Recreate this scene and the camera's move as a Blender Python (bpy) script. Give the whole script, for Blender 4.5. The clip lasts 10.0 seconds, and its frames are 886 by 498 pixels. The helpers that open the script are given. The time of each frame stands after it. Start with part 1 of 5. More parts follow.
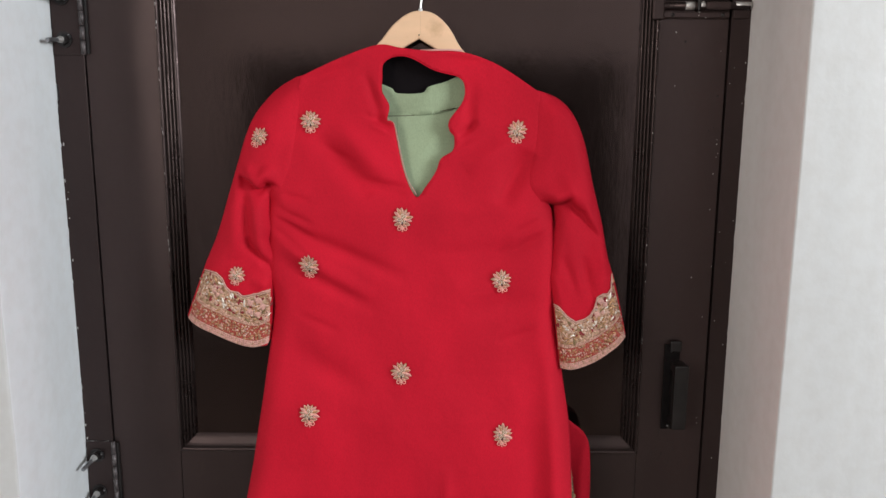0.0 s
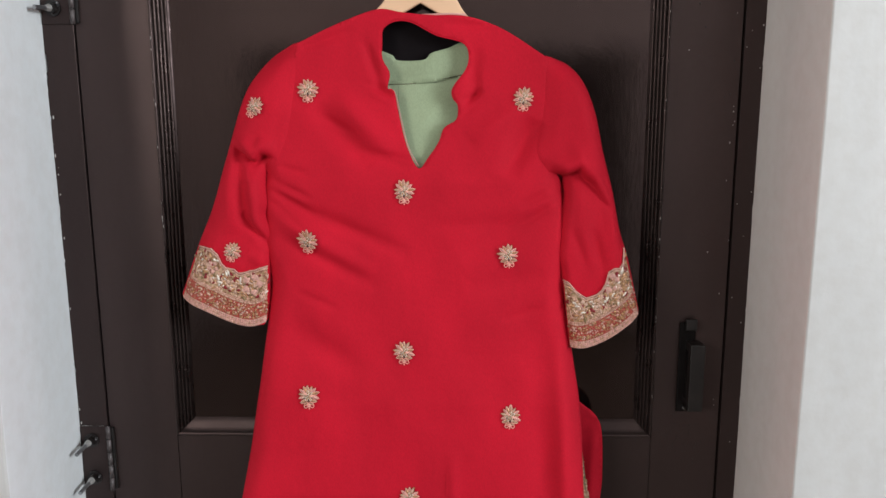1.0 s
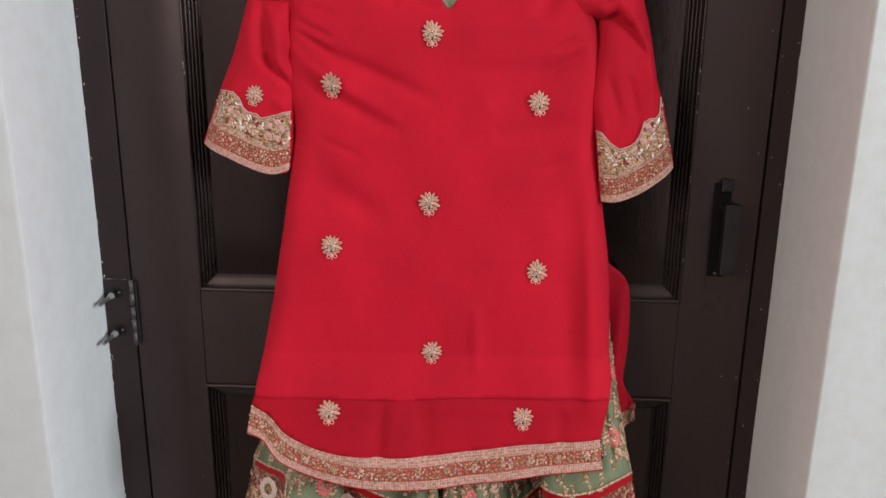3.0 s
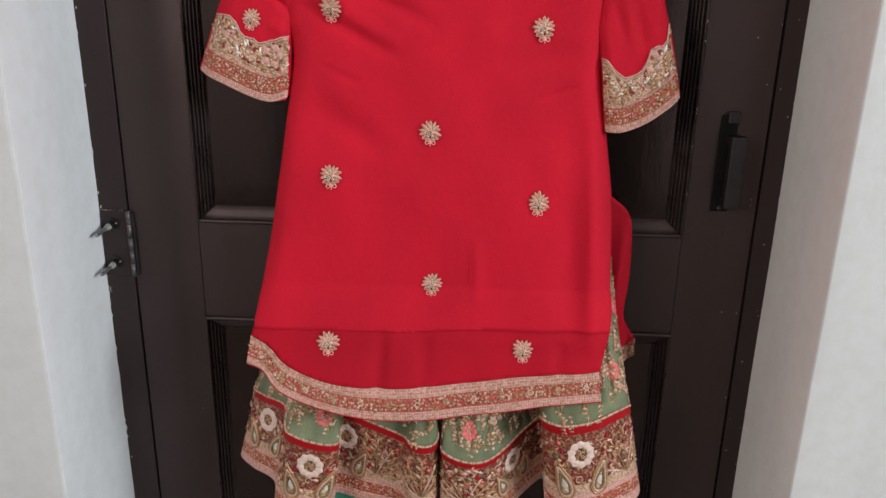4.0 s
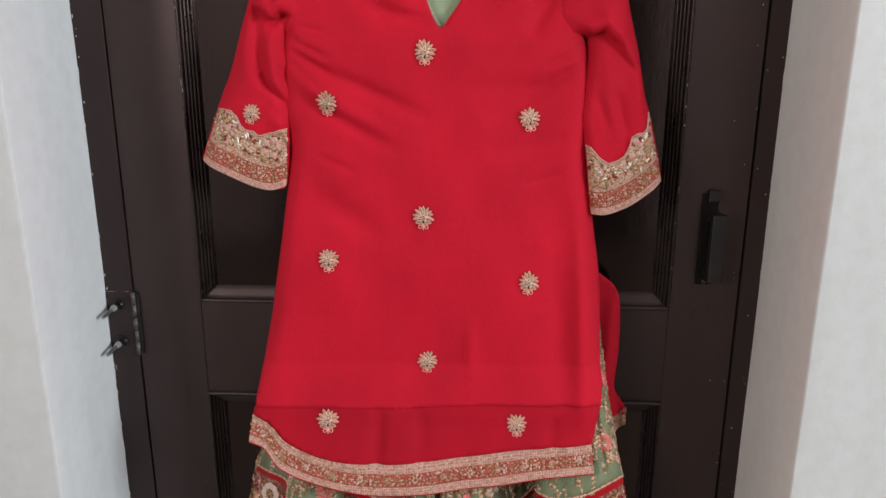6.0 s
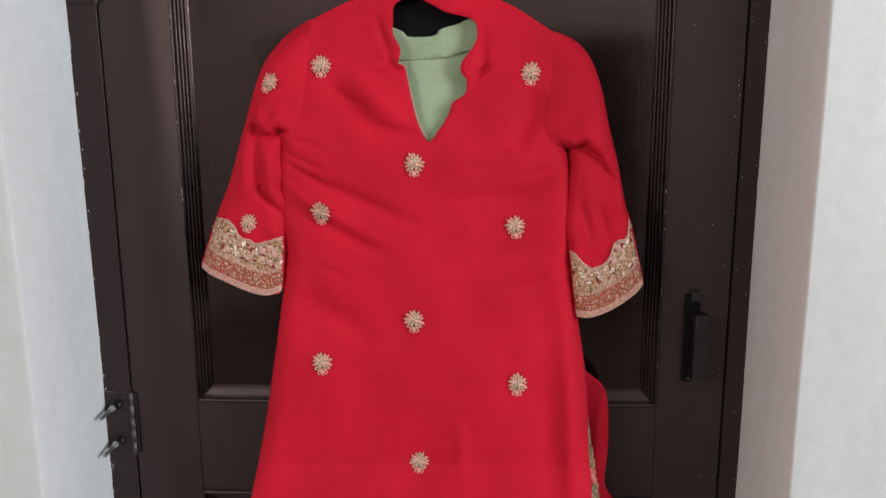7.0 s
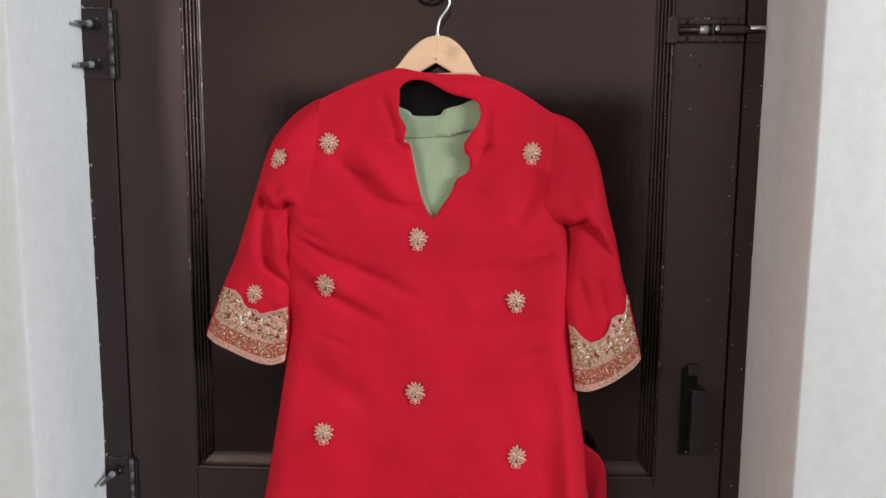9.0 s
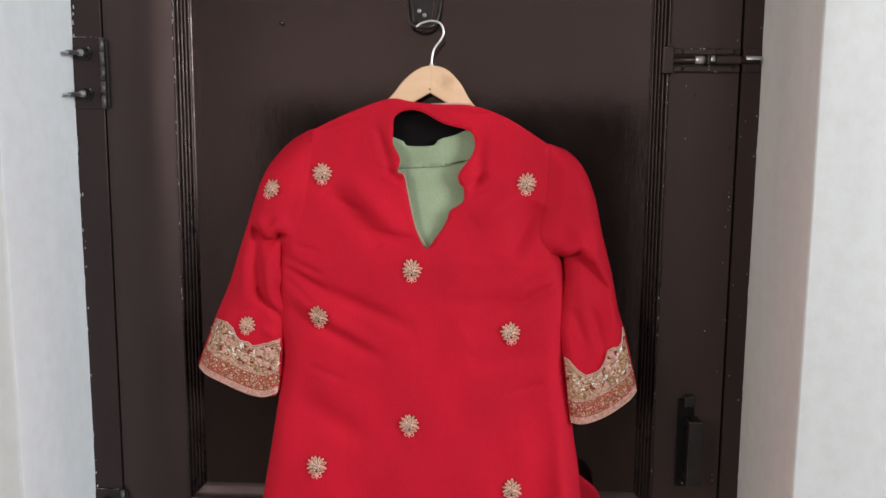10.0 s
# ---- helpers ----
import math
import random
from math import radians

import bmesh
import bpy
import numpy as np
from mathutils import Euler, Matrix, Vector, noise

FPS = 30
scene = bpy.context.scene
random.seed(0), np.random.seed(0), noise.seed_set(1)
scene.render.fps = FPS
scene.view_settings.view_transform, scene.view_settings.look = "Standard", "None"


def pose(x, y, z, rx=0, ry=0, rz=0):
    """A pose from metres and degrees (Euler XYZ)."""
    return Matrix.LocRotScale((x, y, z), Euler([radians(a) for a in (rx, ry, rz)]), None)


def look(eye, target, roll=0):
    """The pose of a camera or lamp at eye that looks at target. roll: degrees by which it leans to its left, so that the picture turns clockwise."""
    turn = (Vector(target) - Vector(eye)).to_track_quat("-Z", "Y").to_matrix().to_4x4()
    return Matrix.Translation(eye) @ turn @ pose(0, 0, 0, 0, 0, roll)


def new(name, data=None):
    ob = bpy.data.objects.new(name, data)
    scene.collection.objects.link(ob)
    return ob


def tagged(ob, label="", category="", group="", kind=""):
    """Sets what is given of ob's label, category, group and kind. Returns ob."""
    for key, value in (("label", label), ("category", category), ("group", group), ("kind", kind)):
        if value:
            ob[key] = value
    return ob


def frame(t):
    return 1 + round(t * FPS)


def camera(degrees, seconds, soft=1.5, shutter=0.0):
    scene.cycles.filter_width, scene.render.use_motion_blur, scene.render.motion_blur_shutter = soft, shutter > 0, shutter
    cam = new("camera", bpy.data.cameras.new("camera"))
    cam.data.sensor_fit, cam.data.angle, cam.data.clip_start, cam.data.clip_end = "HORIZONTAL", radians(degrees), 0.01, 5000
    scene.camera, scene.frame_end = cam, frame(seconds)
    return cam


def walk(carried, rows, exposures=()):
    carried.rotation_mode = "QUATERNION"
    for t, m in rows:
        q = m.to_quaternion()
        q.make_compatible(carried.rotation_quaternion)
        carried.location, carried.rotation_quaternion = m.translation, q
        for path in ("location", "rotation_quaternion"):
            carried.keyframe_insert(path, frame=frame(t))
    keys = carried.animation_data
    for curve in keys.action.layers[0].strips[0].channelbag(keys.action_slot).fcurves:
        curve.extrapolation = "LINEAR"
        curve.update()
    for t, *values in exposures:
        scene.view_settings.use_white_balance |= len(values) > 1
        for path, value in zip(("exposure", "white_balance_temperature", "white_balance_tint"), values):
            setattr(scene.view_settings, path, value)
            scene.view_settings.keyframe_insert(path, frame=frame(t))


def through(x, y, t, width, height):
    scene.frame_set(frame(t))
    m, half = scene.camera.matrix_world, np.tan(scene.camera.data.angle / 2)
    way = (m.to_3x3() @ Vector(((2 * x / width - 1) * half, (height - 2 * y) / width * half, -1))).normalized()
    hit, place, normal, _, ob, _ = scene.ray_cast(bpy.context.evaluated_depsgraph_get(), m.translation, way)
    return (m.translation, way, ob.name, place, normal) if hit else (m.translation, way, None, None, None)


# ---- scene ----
cam = camera(59.9, 10.0)
PATH = [
    (0, (0.009, -1.162, 1.505), (-0.003, 0.806, 1.152), 0.3),
    (0.5, (0.013, -1.142, 1.488), (-0.013, 0.828, 1.141), -0.1),
    (1, (0.019, -1.121, 1.462), (-0.022, 0.846, 1.106), -0.2),
    (1.5, (0.016, -1.122, 1.433), (-0.05, 0.842, 1.06), -0.0),
    (2, (0.016, -1.124, 1.403), (-0.076, 0.833, 0.997), 0.1),
    (2.5, (0.017, -1.12, 1.367), (-0.086, 0.825, 0.916), 0.3),
    (3.8, (0.009, -1.115, 1.299), (-0.077, 0.792, 0.702), 1.2),
    (4, (0.012, -1.114, 1.298), (-0.08, 0.785, 0.678), 1.1),
    (4.5, (0.008, -1.117, 1.286), (-0.08, 0.769, 0.627), 0.6),
    (5, (0.01, -1.119, 1.305), (-0.076, 0.76, 0.625), 0.3),
    (5.5, (0.012, -1.125, 1.342), (-0.078, 0.764, 0.691), 0.3),
    (6, (0.021, -1.134, 1.374), (-0.073, 0.79, 0.836), 0.1),
    (6.2, (0.021, -1.139, 1.39), (-0.069, 0.798, 0.9), -0.1),
    (7.3, (0.041, -1.165, 1.454), (-0.054, 0.801, 1.104), -0.5),
    (7.5, (0.036, -1.173, 1.459), (-0.05, 0.799, 1.135), -0.5),
    (8, (0.034, -1.177, 1.473), (-0.05, 0.798, 1.17), -0.2),
    (8.5, (0.032, -1.176, 1.479), (-0.048, 0.802, 1.197), -0.1),
    (9, (0.031, -1.174, 1.484), (-0.059, 0.806, 1.222), 0.4),
    (9.5, (0.029, -1.168, 1.499), (-0.059, 0.814, 1.247), 0.1),
    (10, (0.034, -1.16, 1.521), (-0.048, 0.822, 1.272), 0.4),
]
walk(cam, [(t, look(eye, target, roll)) for t, eye, target, roll in PATH])

# ---- world and light ----
world = bpy.data.worlds.new("sky")
scene.world = world
world.use_nodes = True
wn = world.node_tree.nodes
sky = wn.new("ShaderNodeTexSky")
sky.sky_type, sky.sun_disc = "NISHITA", False
sky.sun_elevation, sky.sun_rotation = radians(40), radians(120)
world.node_tree.links.new(sky.outputs[0], wn["Background"].inputs[0])
wn["Background"].inputs[1].default_value = 0.1
scene.view_settings.exposure = 0.05


def area_lamp(name, m, size_x, size_y, watts, colour):
    data = bpy.data.lights.new(name, "AREA")
    data.shape, data.size, data.size_y, data.energy, data.color = "RECTANGLE", size_x, size_y, watts, colour
    ob = new(name, data)
    ob.matrix_world = m
    return ob


WIN_Y0, WIN_Y1, WIN_Z0, WIN_Z1, ROOM_X1 = -2.85, -1.15, 1.55, 2.60, 3.0
area_lamp("window_daylight", look((ROOM_X1 + 0.05, (WIN_Y0 + WIN_Y1) / 2, (WIN_Z0 + WIN_Z1) / 2), (0, (WIN_Y0 + WIN_Y1) / 2, 1.5)),
             WIN_Y1 - WIN_Y0, WIN_Z1 - WIN_Z0, 124, (0.90, 0.96, 1.0))
# added fill lamp in an unseen west opening, brightening the right reveal
WEST_Y0, WEST_Y1, WEST_Z0, WEST_Z1, ROOM_X0 = -3.0, -1.9, 1.4, 2.5, -1.9
area_lamp("west_fill_light", look((ROOM_X0 - 0.05, (WEST_Y0 + WEST_Y1) / 2, (WEST_Z0 + WEST_Z1) / 2), (0, (WEST_Y0 + WEST_Y1) / 2, 1.6)),
             WEST_Y1 - WEST_Y0, WEST_Z1 - WEST_Z0, 52, (1.0, 0.94, 0.88))


# ---- materials ----
class Mat:
    """A node material on one Principled shader, built up by small calls."""

    def __init__(self, name, base, rough=0.6, metal=0.0):
        self.m = bpy.data.materials.new(name)
        self.m.use_nodes = True
        self.t = self.m.node_tree
        self.b = self.t.nodes["Principled BSDF"]
        self.b.inputs["Base Color"].default_value = (*base, 1)
        self.b.inputs["Roughness"].default_value = rough
        self.b.inputs["Metallic"].default_value = metal
        self.base = base
        self.h = None

    def node(self, kind, **inputs):
        n = self.t.nodes.new(kind)
        for k, v in inputs.items():
            n.inputs[k.replace("_", " ")].default_value = v
        return n

    def link(self, a, b):
        self.t.links.new(a, b)

    def coords(self, scale=(1, 1, 1)):
        c, m = self.node("ShaderNodeTexCoord"), self.node("ShaderNodeMapping")
        m.inputs["Scale"].default_value = scale
        self.link(c.outputs["Object"], m.inputs["Vector"])
        return m.outputs[0]

    def noise(self, scale, stretch=(1, 1, 1), detail=4.0, rough=0.55):
        n = self.node("ShaderNodeTexNoise", Scale=scale, Detail=detail, Roughness=rough)
        self.link(self.coords(stretch), n.inputs["Vector"])
        return n.outputs["Fac"]

    def ramp(self, fac, stops):
        r = self.node("ShaderNodeValToRGB")
        e = r.color_ramp.elements
        while len(e) < len(stops):
            e.new(0.5)
        for el, (p, c) in zip(e, stops):
            el.position, el.color = p, (*c, 1) if len(c) == 3 else c
        self.link(fac, r.inputs[0])
        return r.outputs[0]

    def colour(self, socket):
        self.link(socket, self.b.inputs["Base Color"])
        return self

    def mixed(self, fac, stops):
        return self.colour(self.ramp(fac, stops))

    def layered(self, fac, stops, fac2, stops2):
        """Two scales of colour variation, the second multiplied in."""
        mix = self.node("ShaderNodeMix")
        mix.data_type, mix.blend_type = "RGBA", "MULTIPLY"
        mix.inputs[0].default_value = 1.0
        self.link(self.ramp(fac, stops), mix.inputs[6])
        self.link(self.ramp(fac2, stops2), mix.inputs[7])
        return self.colour(mix.outputs[2])

    def roughness(self, fac, lo, hi, a=0.35, b=0.65):
        r = self.node("ShaderNodeMapRange")
        for i, v in enumerate((a, b, lo, hi), 1):
            r.inputs[i].default_value = v
        self.link(fac, r.inputs[0])
        self.link(r.outputs[0], self.b.inputs["Roughness"])
        return self

    def bump(self, fac, strength, dist):
        n = self.node("ShaderNodeBump", Strength=strength, Distance=dist)
        self.link(fac, n.inputs["Height"])
        if self.h:
            self.link(self.h, n.inputs["Normal"])
        self.h = n.outputs[0]
        self.link(self.h, self.b.inputs["Normal"])
        return self

    def set(self, key, v):
        self.b.inputs[key].default_value = v
        return self


def shades(c, *fs):
    return [tuple(min(1, x * f) for x in c) for f in fs]


def tint(name, c, rough, metal=0.0, scale=60, lo=0.8, hi=1.15, bump=0.3, dist=0.0006):
    a, b = shades(c, lo, hi)
    m = Mat(name, c, rough, metal)
    f = m.noise(scale)
    return m.mixed(f, [(0.3, a), (0.7, b)]).bump(m.noise(scale * 6), bump, dist)


def plaster(name, c):
    m = Mat(name, c, 0.62)
    a, b = shades(c, 0.93, 1.04)
    m.layered(m.noise(2.2, (3, 3, 0.5)), [(0.35, a), (0.65, b)], m.noise(45), [(0.35, (0.96, 0.95, 0.94)), (0.6, (1, 1, 1))])
    return m.bump(m.noise(14, (1, 1, 0.6)), 0.35, 0.004).bump(m.noise(160), 0.25, 0.0006).m


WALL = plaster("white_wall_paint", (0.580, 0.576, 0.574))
# wall plaster again, with cool daylight on the left reveal put into its colour
LIT_PLASTER = plaster("daylit_reveal_plaster", (0.73, 0.75, 0.765))
# wall plaster again, with the right reveal's warm light put into its colour
WARM_PLASTER = plaster("warm_lit_reveal_plaster", (0.66, 0.625, 0.605))
DARK_REFLECTED = tint("dark_brown_reflected_sheet", (0.03, 0.022, 0.018), 0.7, scale=4).m
FLOOR = tint("dark_floor_tile", (0.13, 0.11, 0.09), 0.4, scale=6).m


def door_paint(name, c, gloss_lo, gloss_hi, spec=0.44):
    m = Mat(name, c, 0.35)
    m.layered(m.noise(5, (3, 3, 0.7), 5), list(zip((0.3, 0.7), shades(c, 0.8, 1.25))), m.noise(120), [(0.25, (0.8, 0.78, 0.76)), (0.6, (1, 1, 1))])
    m.set("Specular IOR Level", spec).set("Specular Tint", (1.0, 0.72, 0.69, 1))
    m.roughness(m.noise(3.4, (1.5, 1.5, 0.8), 7, 0.66), gloss_lo, gloss_hi)
    return m.bump(m.noise(14, (3, 3, 0.5), 4), 0.22, 0.0016).bump(m.noise(60, (2.5, 2.5, 0.5), 3), 0.10, 0.0007).bump(m.noise(330), 0.08, 0.0004)


def panel_paint(name, c):
    """Thick gloss paint, almost a mirror, laid on unevenly with dragged brush marks and fine scratches."""
    m = Mat(name, c, 0.14)
    m.layered(m.noise(5, (3, 3, 0.7), 5), list(zip((0.3, 0.7), shades(c, 0.85, 1.2))), m.noise(120), [(0.25, (0.8, 0.78, 0.76)), (0.6, (1, 1, 1))])
    m.set("Specular IOR Level", 0.8).set("Specular Tint", (1.0, 0.68, 0.63, 1))
    m.roughness(m.noise(4, (2, 2, 0.8), 7, 0.7), 0.06, 0.13)
    m.bump(m.noise(7, (1.4, 1, 0.8), 3), 0.05, 0.006).bump(m.noise(30, (2.2, 1, 0.6), 6, 0.7), 0.10, 0.0016)
    return m.bump(m.noise(110, (1.6, 1, 0.8), 5, 0.75), 0.10, 0.0006)


PAINT_C = (0.0085, 0.0060, 0.0058)
PAINT = door_paint("dark_brown_satin_paint", (0.0135, 0.0092, 0.0088), 0.34, 0.56, 0.85).m
PAINT_MOULD = door_paint("glossy_dark_brown_moulding_paint", (0.014, 0.0098, 0.0092), 0.10, 0.30, 0.5)
PAINT_MOULD.roughness(PAINT_MOULD.noise(55, (1.5, 1.5, 0.6), 6, 0.7), 0.20, 0.52)
PAINT_MOULD = PAINT_MOULD.bump(PAINT_MOULD.noise(45, (1, 1, 0.5), 5), 0.35, 0.0012).m
PAINT_PANEL = panel_paint("worn_dark_brown_panel_paint", PAINT_C).m
PAINT_FRAME = door_paint("dark_brown_frame_paint", (0.014, 0.0095, 0.0092), 0.3, 0.55, 0.6).m
IRON = tint("black_painted_iron", (0.013, 0.0095, 0.009), 0.30, 0.0, 90).m
CHIPPED = tint("chipped_grey_paint", (0.075, 0.062, 0.062), 0.4, 0.1, 160, 0.4, 1.9).m
# near-black and dull: the shadow behind the pull handle put into the colour
SHADE_IRON = tint("shade_black_iron", (0.006, 0.0045, 0.0045), 0.75, 0.0, 90).m
SHADE_IRON.node_tree.nodes["Principled BSDF"].inputs["Specular IOR Level"].default_value = 0.15
WORN_IRON = tint("worn_black_iron", (0.0105, 0.0078, 0.0074), 0.42, 0.0, 70, 0.5, 1.5).m
STEEL = tint("dull_grey_steel", (0.34, 0.34, 0.35), 0.42, 0.9, 120).m
CHROME = Mat("bright_hanger_wire", (0.86, 0.85, 0.84), 0.38, 0.75).m
WORN_GLINT = tint("worn_pale_metal_and_glint", (0.62, 0.60, 0.58), 0.4, 0.7, 200).m


def wood(name, c, smudge=None):
    """Pale grained wood, with a grey handled smudge round one place if it has one."""
    m = Mat(name, c, 0.45)
    grain = m.noise(9, (1.2, 3, 5), 4)
    m.layered(grain, list(zip((0.3, 0.7), shades(c, 0.94, 1.05))), m.noise(22), [(0.2, (0.86, 0.80, 0.72)), (0.42, (1, 1, 1))])
    if smudge:
        far = m.node("ShaderNodeVectorMath")
        far.operation = "DISTANCE"
        m.link(m.coords(), far.inputs[0])
        far.inputs[1].default_value = smudge
        ragged = m.node("ShaderNodeMath")
        ragged.operation = "MULTIPLY_ADD"
        m.link(m.noise(120), ragged.inputs[0])
        ragged.inputs[1].default_value = 0.018
        m.link(far.outputs["Value"], ragged.inputs[2])
        mix = m.node("ShaderNodeMix")
        mix.data_type, mix.blend_type = "RGBA", "MULTIPLY"
        mix.inputs[0].default_value = 1.0
        m.link(m.b.inputs["Base Color"].links[0].from_socket, mix.inputs[6])
        m.link(m.ramp(ragged.outputs[0], [(0.010, (0.74, 0.70, 0.64)), (0.024, (1, 1, 1))]), mix.inputs[7])
        m.colour(mix.outputs[2])
    return m.bump(grain, 0.15, 0.0006).m


STAIN = wood("grey_stained_beech", (0.60, 0.39, 0.25))
BEECH = wood("pale_beech", (0.76, 0.49, 0.31), (-0.0105, -0.0205, 1.6215))


def fabric(name, c, rough=0.75, sheen=0.10, through=0.0, weave=900, lo=0.86, hi=1.08):
    m = Mat(name, c, rough)
    m.set("Sheen Weight", sheen).set("Sheen Roughness", 0.45).set("Sheen Tint", (*[min(1, x * 0.9 + 0.08) for x in c], 1))
    m.set("Specular IOR Level", 0.12)
    m.layered(m.noise(11, (1, 1, 0.5)), list(zip((0.3, 0.7), shades(c, lo, hi))), m.noise(weave, (1, 1, 0.3), 2), [(0.3, (0.86, 0.86, 0.86)), (0.65, (1, 1, 1))])
    m.bump(m.noise(22, (1, 1, 0.7), 4), 0.34, 0.004).bump(m.noise(75, (0.6, 1, 1.5), 3, 0.6), 0.16, 0.0014).bump(m.noise(weave, (1, 1, 0.4), 2), 0.12, 0.0004)
    if through:
        tr, mx = m.node("ShaderNodeBsdfTransparent"), m.node("ShaderNodeMixShader")
        mx.inputs[0].default_value = through
        tr.inputs[0].default_value = (*[min(1, x * 1.2 + 0.1) for x in c], 1)
        m.link(m.b.outputs[0], mx.inputs[1])
        m.link(tr.outputs[0], mx.inputs[2])
        m.link(mx.outputs[0], m.t.nodes["Material Output"].inputs[0])
    return m.m


RED_C = (0.535, 0.0080, 0.0255)
RED = fabric("red_georgette", RED_C)
RED_SHEER = fabric("sheer_red_georgette", RED_C, through=0.24)
RED_SATIN = fabric("red_satin_band", (0.38, 0.008, 0.014), 0.5, 0.1)
SAGE = fabric("sage_green_lining", (0.32, 0.39, 0.25), 0.6, 0.08)
NET = fabric("green_embroidered_net", (0.185, 0.205, 0.120), 0.6, 0.1, weave=420, lo=0.5, hi=1.35)
PALE_EDGE = fabric("pale_neck_edge_cloth", (0.68, 0.36, 0.32), 0.6, 0.1)
SEAM = fabric("dark_seam_thread", (0.07, 0.06, 0.035), 0.8, 0.0)
TEAL = fabric("teal_green_lining", (0.12, 0.50, 0.34), 0.6, 0.1)
BLACK = fabric("black_neck_infill_cloth", (0.006, 0.004, 0.005), 0.9, 0.0)


# ---- mesh tools ----
def part(name, bm, material, parent=None, label="", smooth=True, thick=0.0):
    """One bmesh as one mesh object in world coordinates, under a thing or a part."""
    me = bpy.data.meshes.new(name)
    bm.to_mesh(me)
    bm.free()
    return mesh_part(name, me, material, parent, label, smooth, thick)


def placed(ob):
    """Where an object stands in the world, by its chain of parents."""
    return (placed(ob.parent) @ ob.matrix_parent_inverse if ob.parent else Matrix()) @ ob.matrix_basis


def mesh_part(name, me, material, parent=None, label="", smooth=True, thick=0.0):
    for m in material if isinstance(material, (list, tuple)) else [material]:
        me.materials.append(m)
    if smooth:
        me.polygons.foreach_set("use_smooth", [True] * len(me.polygons))
    ob = new(name, me)
    if parent:
        ob.parent = parent
        ob.matrix_parent_inverse = placed(parent).inverted()
    if thick:
        so = ob.modifiers.new("thickness", "SOLIDIFY")
        so.thickness, so.offset = thick, 1
    if label:
        ob["label"] = label
    return ob


def thing(name, loc, label, category, group="", kind=""):
    ob = new(name)
    ob.location, ob.empty_display_size = loc, 0.05
    return tagged(ob, label, category, group, kind)


def box_bm(x0, x1, y0, y1, z0, z1, bevel=0.0, segs=2, bm=None):
    bm = bm or bmesh.new()
    r = bmesh.ops.create_cube(bm, size=1)
    for v in r["verts"]:
        v.co = Vector(((x0 + x1) / 2 + v.co.x * (x1 - x0), (y0 + y1) / 2 + v.co.y * (y1 - y0), (z0 + z1) / 2 + v.co.z * (z1 - z0)))
    if bevel:
        es = list({e for v in r["verts"] for e in v.link_edges})
        bmesh.ops.bevel(bm, geom=es, offset=bevel, segments=segs, affect="EDGES", profile=0.5)
    return bm


def rod_bm(a, b, r, segs=14, bm=None, r2=None, bevel=0.0):
    bm = bm or bmesh.new()
    a, b = Vector(a), Vector(b)
    m = Matrix.Translation((a + b) / 2) @ (b - a).to_track_quat("Z", "Y").to_matrix().to_4x4()
    res = bmesh.ops.create_cone(bm, cap_ends=True, segments=segs, radius1=r, radius2=r if r2 is None else r2, depth=(b - a).length, matrix=m)
    if bevel:
        caps = [e for v in res["verts"] for e in v.link_edges if len(e.link_faces) == 2 and any(len(f.verts) > 4 for f in e.link_faces)]
        bmesh.ops.bevel(bm, geom=list(set(caps)), offset=bevel, segments=2, affect="EDGES")
    return bm


def smooth_curve(pts, per=8):
    """Catmull-Rom through the control points."""
    p = [np.array(q, float) for q in pts]
    p = [2 * p[0] - p[1]] + p + [2 * p[-1] - p[-2]]
    out = []
    for i in range(1, len(p) - 2):
        a, b, c, d = p[i - 1:i + 3]
        for k in range(per):
            t = k / per
            out.append(0.5 * (2 * b + (c - a) * t + (2 * a - 5 * b + 4 * c - d) * t * t + (3 * b - a - 3 * c + d) * t ** 3))
    out.append(p[-2])
    return np.array(out)


def tube_mesh(pts, r, segs=7, closed=False):
    """Vertices and faces of a round cord along the points."""
    pts = [Vector(p) for p in pts]
    vs, fs, n = [], [], len(pts)
    up = Vector((0.2, -1, 0.1)).normalized()
    for i, p in enumerate(pts):
        d = (pts[(i + 1) % n] - pts[i - 1]) if closed else (pts[min(i + 1, n - 1)] - pts[max(i - 1, 0)])
        d.normalize()
        a = d.cross(up).normalized()
        b = a.cross(d)
        rr = r(i / max(1, n - 1)) if callable(r) else r
        vs += [p + (a * math.cos(2 * math.pi * k / segs) + b * math.sin(2 * math.pi * k / segs)) * rr for k in range(segs)]
    for i in range(n if closed else n - 1):
        j = (i + 1) % n
        fs += [(i * segs + k, i * segs + (k + 1) % segs, j * segs + (k + 1) % segs, j * segs + k) for k in range(segs)]
    if not closed:
        fs += [tuple(reversed(range(segs))), tuple(range((n - 1) * segs, n * segs))]
    return vs, fs


class Heap:
    """Gathers many small pieces into one mesh, each with a material slot."""

    def __init__(self):
        self.v, self.f, self.s = [], [], []

    def add(self, vs, fs, slot=0):
        o = len(self.v)
        self.v += [tuple(v) for v in vs]
        self.f += [tuple(i + o for i in f) for f in fs]
        self.s += [slot] * len(fs)
        return self

    def bead(self, p, axes, slot=0, kind="bead"):
        vs, fs = UNIT[kind]
        a, b, c = axes
        return self.add([p + a * x + b * y + c * z for x, y, z in vs], fs, slot)

    def part(self, name, mats, parent, label="", kind=""):
        me = bpy.data.meshes.new(name)
        me.from_pydata(self.v, [], self.f)
        me.polygons.foreach_set("material_index", self.s)
        ob = mesh_part(name, me, mats, parent, label)
        if kind:
            ob["kind"] = kind
        return ob


